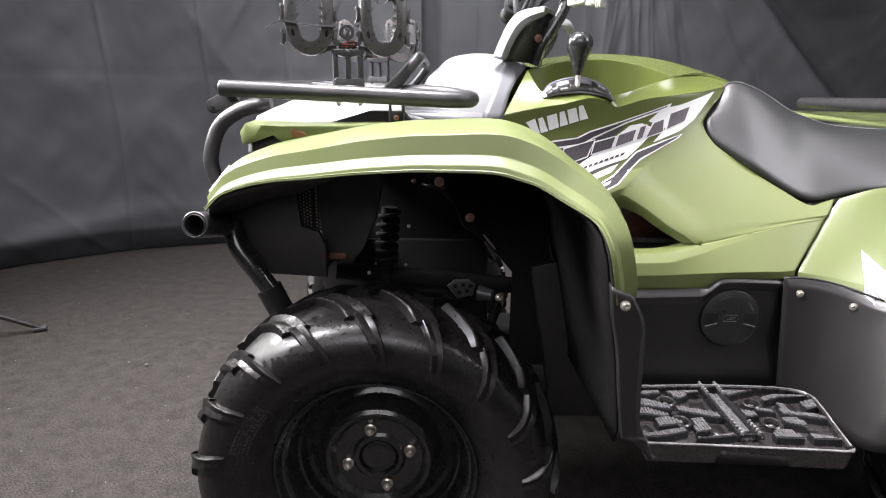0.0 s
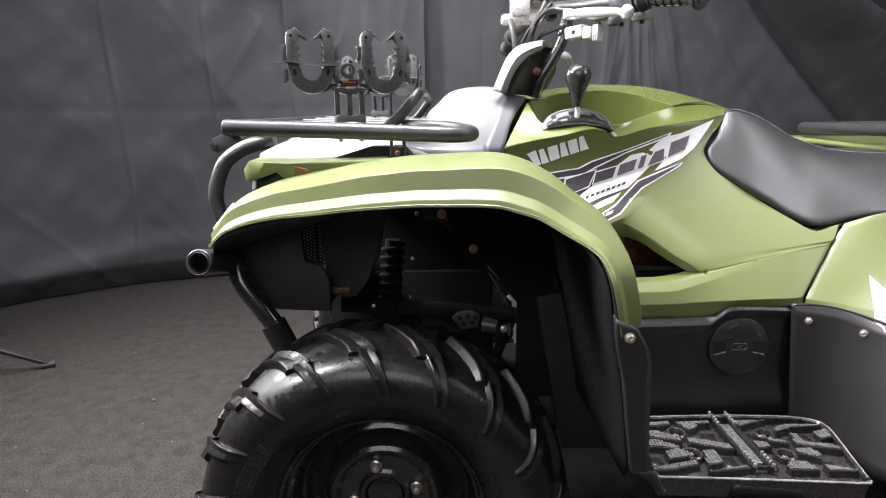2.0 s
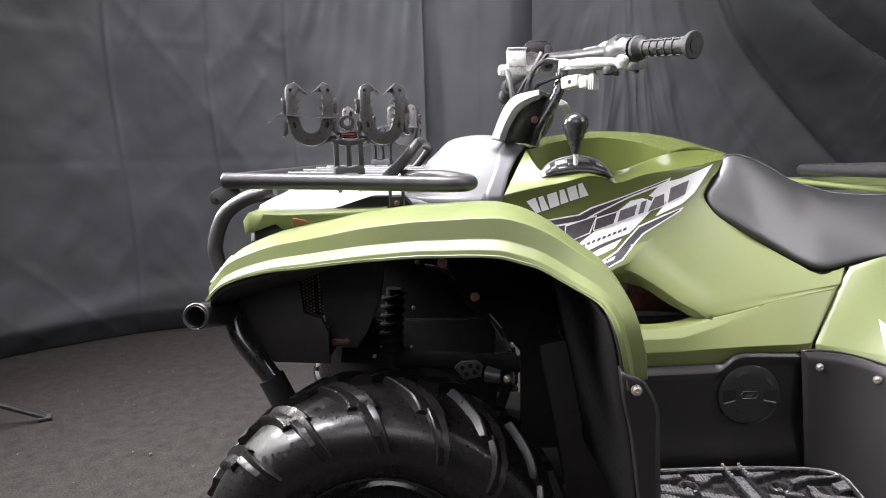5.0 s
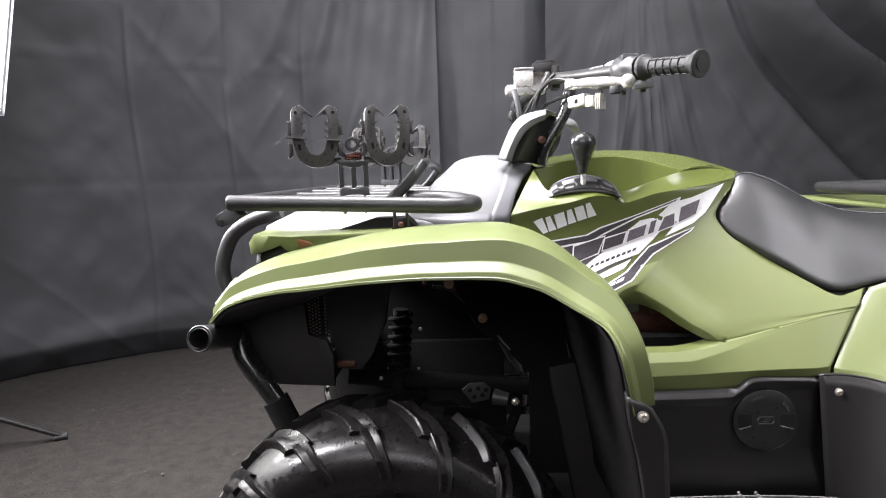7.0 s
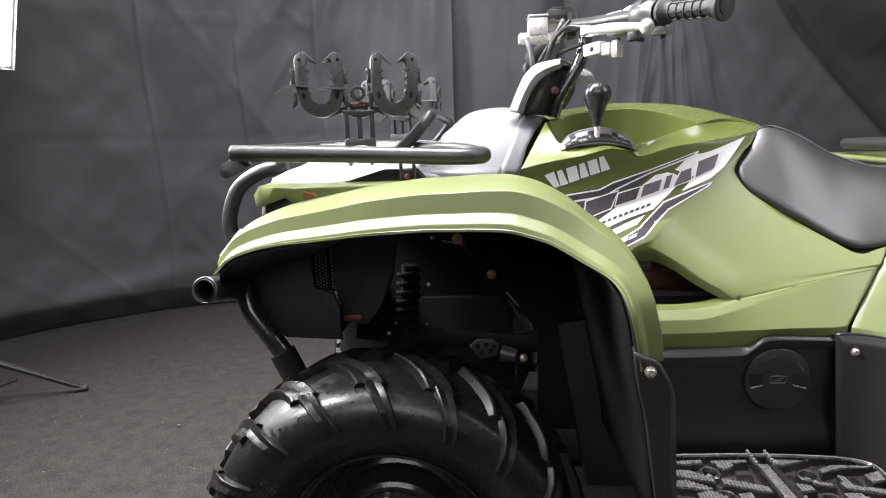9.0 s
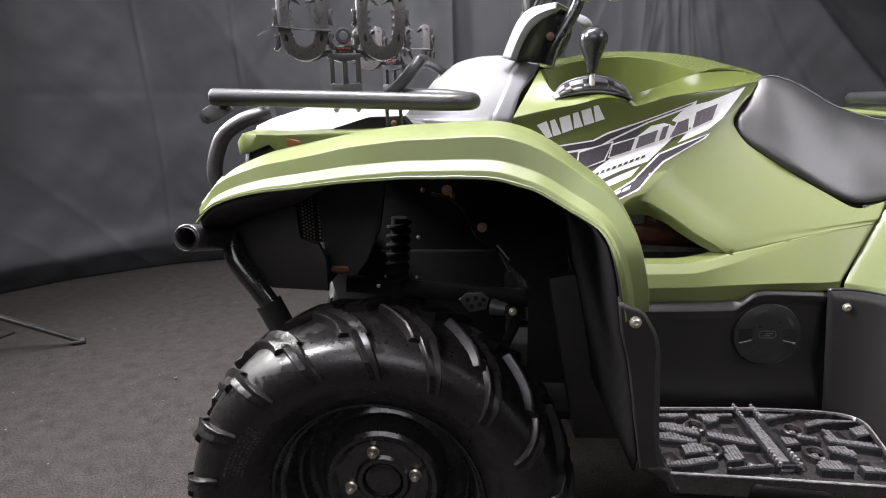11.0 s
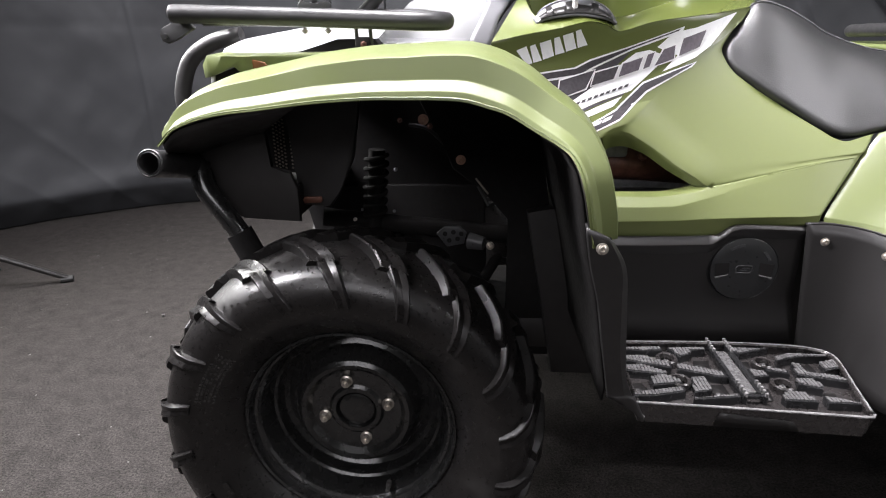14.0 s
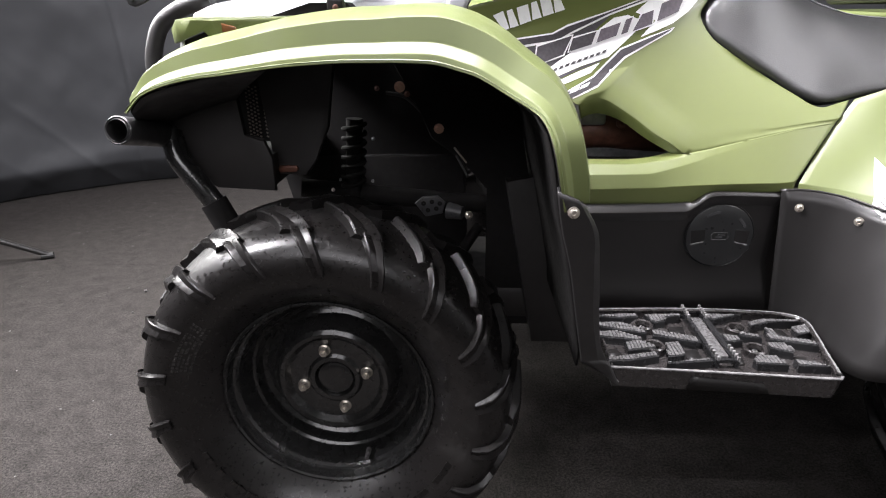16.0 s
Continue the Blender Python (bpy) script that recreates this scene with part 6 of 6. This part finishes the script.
decal("graphic_tail", [(0.284, 0.7435), (0.336, 0.7688), (0.3805, 0.8097), (0.428, 0.8275), (0.465, 0.841), (0.458, 0.836), (0.428, 0.8205), (0.3855, 0.7990), (0.340, 0.7565), (0.2965, 0.7370)], M_DECAL_K, 1)


def grown(quad, d):
    """The quad with its corners moved away from its middle by about d."""
    cx, cz = sum(p[0] for p in quad) / 4, sum(p[1] for p in quad) / 4
    return [(x + math.copysign(d, x - cx), z + math.copysign(d, z - cz)) for x, z in quad]


# the model name, as six leaning blocks with a white outline
for quad, mat in (([(0.239, 0.787), (0.285, 0.8035), (0.299, 0.832), (0.243, 0.816)], M_DECAL_K), ([(0.294, 0.8075), (0.331, 0.818), (0.338, 0.838), (0.300, 0.8275)], M_DECAL_K),
                  ([(0.3385, 0.8205), (0.371, 0.831), (0.377, 0.851), (0.345, 0.841)], M_DECAL_P), ([(0.3785, 0.8325), (0.389, 0.836), (0.396, 0.8585), (0.385, 0.855)], M_DECAL_P),
                  ([(0.397, 0.837), (0.429, 0.848), (0.430, 0.869), (0.411, 0.8625)], M_DECAL_P), ([(0.437, 0.852), (0.472, 0.866), (0.482, 0.892), (0.443, 0.879)], M_DECAL_P)):
    decal("graphic_block", grown(quad, 0.0020), M_DECAL_W, 3)
    decal("graphic_block_fill", quad, mat, 4)
x = 0.268
for k in range(9):
    decal("small_mark", slant(x, 0.7770 + (x - 0.266) * 0.325, 0.0066, 0.0046, 0.002, 0.325), M_DECAL_K, 3)
    x += 0.0100
for k in range(2):
    decal("number_mark", slant(0.2945 + 0.0165 * k, 0.7445 + 0.0062 * k, 0.0140, 0.0060, 0.004, 0.38), M_DECAL_W, 3)
# the maker's name, as six white blocks with slanted sides
for quad in ([(0.188, 0.841), (0.197, 0.844), (0.186, 0.870), (0.170, 0.8635)], [(0.1985, 0.8445), (0.212, 0.848), (0.200, 0.873), (0.1915, 0.870)], [(0.214, 0.849), (0.2315, 0.855), (0.2245, 0.8795), (0.207, 0.8745)],
             [(0.2335, 0.856), (0.248, 0.860), (0.238, 0.884), (0.2295, 0.8815)], [(0.2505, 0.861), (0.267, 0.866), (0.259, 0.890), (0.243, 0.8855)], [(0.269, 0.8665), (0.2845, 0.871), (0.271, 0.8945), (0.263, 0.892)]):
    decal("name_block", quad, M_DECAL_W, 1)

# ---------------------------------------------------------------- gear clamps on the rack


def fork_mesh():
    half = [(0.0, 0.0), (0.008, 0.001), (0.016, 0.004), (0.024, 0.0095), (0.030, 0.017), (0.034, 0.027), (0.0365, 0.042), (0.0370, 0.083), (0.034, 0.0895), (0.0225, 0.0945), (0.0205, 0.0938), (0.0035, 0.0780), (0.0185, 0.0868), (0.0195, 0.080),
            (0.0205, 0.072), (0.0200, 0.060), (0.0195, 0.045), (0.0180, 0.034), (0.0155, 0.027), (0.0115, 0.0215), (0.006, 0.0185), (0.0, 0.0175)]
    return half


def gear_clamp(at, turn, mirrored, label):
    root = thing("gear_clamp", (0, 0, 0), label, "gear clamp", "gear clamps on the rack")
    m = pose(*at, 0, 0, turn)
    root.matrix_basis = m

    def add(name, bm, mat, parent=root, lab=""):
        ob = new(name, finish(bm, name, mat, 30))
        ob.parent = parent
        return tagged(ob, lab)
    bm = B()
    slab(bm, [(-0.024, 0.0), (-0.024, 0.010), (-0.020, 0.015), (-0.006, 0.013), (0.0, 0.010), (0.006, 0.013), (0.020, 0.015), (0.024, 0.010), (0.024, 0.0), (0.010, 0.002), (0.0, 0.005), (-0.010, 0.002)], -0.018, 0.018, 0.0015)
    add("base", bm, M_MOUNT)
    for u in (-0.017, 0.017):
        bm = B()
        tube(bm, [(u, -0.006, -0.030), (u, -0.006, 0.004)], 0.0028, 8, smooth=False)
        hex_nut(bm, (u, -0.006, -0.024), (0, 0, -1), 0.004, 0.004)
        add("bolt", bm, M_STEEL)
    for u in (-0.020, 0.0, 0.020):
        bm = B()
        slab(bm, [(u - 0.004, 0.013), (u + 0.004, 0.013), (u + 0.0035, 0.054), (u - 0.0035, 0.054)], -0.010, 0.010, 0.001)
        add("post", bm, M_MOUNT)
    bm = B()
    slab(bm, [(-0.026, 0.052), (-0.025, 0.058), (-0.010, 0.056), (0.0, 0.053), (0.010, 0.056), (0.025, 0.058), (0.026, 0.052), (0.006, 0.046), (-0.006, 0.046)], -0.014, 0.014, 0.001)
    add("crossbar", bm, M_MOUNT)
    bm = B()
    box(bm, (-0.0135, -0.018, 0.0585), (0.0135, 0.010, 0.0705), 0.0015)
    badge = add("badge", bm, M_LENS, lab="black badge with an orange-red print")
    bm = B()
    for k in range(6):
        box(bm, (-0.0098 + 0.0034 * k, -0.0183, 0.0634), (-0.0078 + 0.0034 * k, -0.0178, 0.0658), 0.0)
    for z in (0.0605, 0.0687):
        box(bm, (-0.0115, -0.0184, z - 0.0002), (0.0115, -0.0178, z + 0.0002))
    ob = new("badge_print", finish(bm, "badge_print", M_RED))
    ob.parent = badge
    bm = B()
    lathe(bm, [(0.0062, -0.006), (0.0062, 0.006), (0.0108, 0.006), (0.0118, 0.004), (0.0118, -0.004), (0.0108, -0.006), (0.0062, -0.006)], 24, "y", pose(0.0, 0, 0.084))
    add("ring", bm, M_MOUNT)
    for u in (-1, 1):
        bm = B()
        tube(bm, [(u * 0.014, 0, 0.066), (u * 0.022, 0, 0.074), (u * 0.028, 0, 0.086), (u * 0.030, 0, 0.098)], 0.0032, 8, 12)
        tube(bm, [(u * 0.018, 0, 0.060), (u * 0.030, 0, 0.058), (u * 0.046, 0, 0.052), (u * 0.056, 0, 0.054)], 0.0042, 8, 12)
        add("arm", bm, M_MOUNT)
        half = fork_mesh()
        o = half + [(-a, b) for a, b in half[-2:0:-1]]
        cx, cz = u * 0.058, 0.047
        bm = B()
        slab(bm, [(cx + a, cz + 1.05 * b) for a, b in o], -0.014, 0.014, 0.002)
        fork = add("fork", bm, M_CLAMP, lab="grey rubber U-shaped fork with hooked tips")
        for s in (-1, 1):
            bm = B()
            for k in range(4):
                z = cz + 0.034 + 0.0115 * k
                xi = cx + s * (0.0198 + 0.0002 * k)
                slab(bm, [(xi, z - 0.002), (xi - s * 0.005, z + 0.0035), (xi - s * 0.0042, z + 0.0045), (xi, z + 0.003)], -0.012, 0.012)
            for z in (cz + 0.055, cz + 0.020):
                xo = cx + s * 0.036
                slab(bm, [(xo, z), (xo + s * 0.004, z - 0.004), (xo + s * 0.0085, z - 0.004), (xo + s * 0.008, z), (xo + s * 0.0055, z + 0.001), (xo + s * 0.0055, z + 0.013), (xo + s * 0.008, z + 0.016), (xo + s * 0.007, z + 0.020), (xo, z + 0.018)], -0.009, 0.009, 0.0006)
            ob = new("fork_teeth", finish(bm, "fork_teeth", M_CLAMP))
            ob.parent = fork
            bm = B()
            lathe(bm, [(0.0028, -0.0140), (0.0026, -0.0147), (0.0003, -0.0147)], 12, "y", pose(cx + s * 0.029, 0, cz + 0.087))
            ob = new("fork_hole", finish(bm, "fork_hole", M_SHADE))
            ob.parent = fork
            bm = B()
            lathe(bm, [(0.0026, -0.0140), (0.0024, -0.0147), (0.0003, -0.0147)], 12, "y", pose(cx + s * 0.0255, 0, cz + 0.033, 0, s * 12, 0) @ Matrix.Diagonal((1, 1, 2.1, 1)))
            ob = new("fork_hole", finish(bm, "fork_hole", M_SHADE))
            ob.parent = fork
            bm = B()
            for k in range(5):
                if s < 0:
                    box(bm, (cx + s * 0.029 - 0.0030, -0.0146, cz + 0.046 + 0.0078 * k), (cx + s * 0.029 + 0.0030, -0.0136, cz + 0.0515 + 0.0078 * k), 0.0)
            if s > 0:
                bm.free()
                continue
            ob = new("fork_mark", finish(bm, "fork_mark", M_MOUNT))
            ob.parent = fork
        if u == (1 if mirrored else -1):
            bm = B()
            e = 1 if mirrored else -1
            pts = spline([(cx - 0.066, -0.026, cz + 0.036), (cx - 0.050, -0.022, cz + 0.046), (cx - 0.036, -0.018, cz + 0.048), (cx, -0.0165, cz + 0.0445), (cx + 0.036, -0.018, cz + 0.043), (cx + 0.040, -0.010, cz + 0.043)], 30)
            grid(bm, [[p + Vector((0, dy, dz)) for dy, dz in ((-0.006, -0.001), (0.006, -0.001), (0.006, 0.001), (-0.006, 0.001))] for p in pts], True)
            add("strap", bm, M_SHROUD, lab="grey rubber retaining strap")
    return root


gear_clamp((-0.132, 1.012, 0.9215), 15, False, "grey rubber double gear clamp bolted to the black rack")
gear_clamp((-0.138, 1.53, 0.9340), -8, True, "grey rubber double gear clamp on the rack's far slats")

# ---------------------------------------------------------------- softbox on its stand
stand = thing("studio_softbox", (-1.86, 1.93, 0), "white glowing studio softbox on a black light stand", "studio light")
SBM = look((-1.682, 1.80, 1.735), (0.178, 0.9, 0.89))
bm = B()
grid(bm, [[SBM @ Vector((x, y, -0.012 * (1 - (x / 0.36) ** 2))) for x in np.linspace(-0.36, 0.36, 9)] for y in np.linspace(-0.52, 0.52, 9)])
part("diffuser", bm, M_SOFTBOX, stand, "glowing white fabric diffuser")
bm = B()
rows = []
for d, s in ((-0.02, 1.02), (0.0, 1.02), (0.12, 0.85), (0.30, 0.35), (0.36, 0.2)):
    rows.append([SBM @ Vector((x * s, y * s, d)) for x, y in ((-0.36, -0.52), (0.36, -0.52), (0.36, 0.52), (-0.36, 0.52))])
vs = grid(bm, rows, True)
bm.faces.new(vs[-1])
part("hood_cloth", bm, M_DRAPE, stand, "black softbox cloth")
bm = B()
tube(bm, [(-1.86, 1.93, 0.10), (-1.86, 1.93, 1.72)], 0.014, 12, smooth=False)
part("pole", bm, M_TUBE, stand)
for k, (x, y) in enumerate(((-1.525, 2.115), (-2.20, 2.15), (-1.86, 1.50))):
    bm = B()
    tube(bm, [(x, y, 0.012), (-1.86 + (x + 1.86) * 0.04, 1.93 + (y - 1.93) * 0.04, 0.23)], 0.011, 10, smooth=False)
    leg = part("leg", bm, M_BLACK, stand, "black tubular stand leg")
    bm = B()
    d = Vector((x + 1.86, y - 1.93, 0)).normalized()
    tube(bm, [Vector((x, y, 0.013)) - d * 0.03, Vector((x, y, 0.013)) + d * 0.012], 0.013, 10, smooth=False)
    part("foot", bm, M_GRIP, leg)
    bm = B()
    p = Vector((x, y, 0.012)).lerp(Vector((-1.86, 1.93, 0.155)), 0.55)
    tube(bm, [p, (-1.86, 1.93, 0.04)], 0.006, 8, smooth=False)
    part("brace", bm, M_BLACK, leg)

# ---------------------------------------------------------------- lint on the carpet
rng = random.Random(12)
bm = B()
for k in range(90):
    x, y = rng.uniform(-1.9, -0.3), rng.uniform(0.9, 2.9)
    if k == 0:
        x, y = -0.983, 1.83
    w = 0.006 if k == 0 else rng.uniform(0.0010, 0.0026)
    box(bm, (-w, -w * 0.7, 0.001), (w, w * 0.7, 0.001 + w), m=pose(x, y, 0.0, 0, 0, rng.uniform(0, 180)))
ob = part("lint", bm, M_CLAMP, None)
tagged(ob, "pale lint flecks scattered on the charcoal carpet", "lint", "", "stuff")
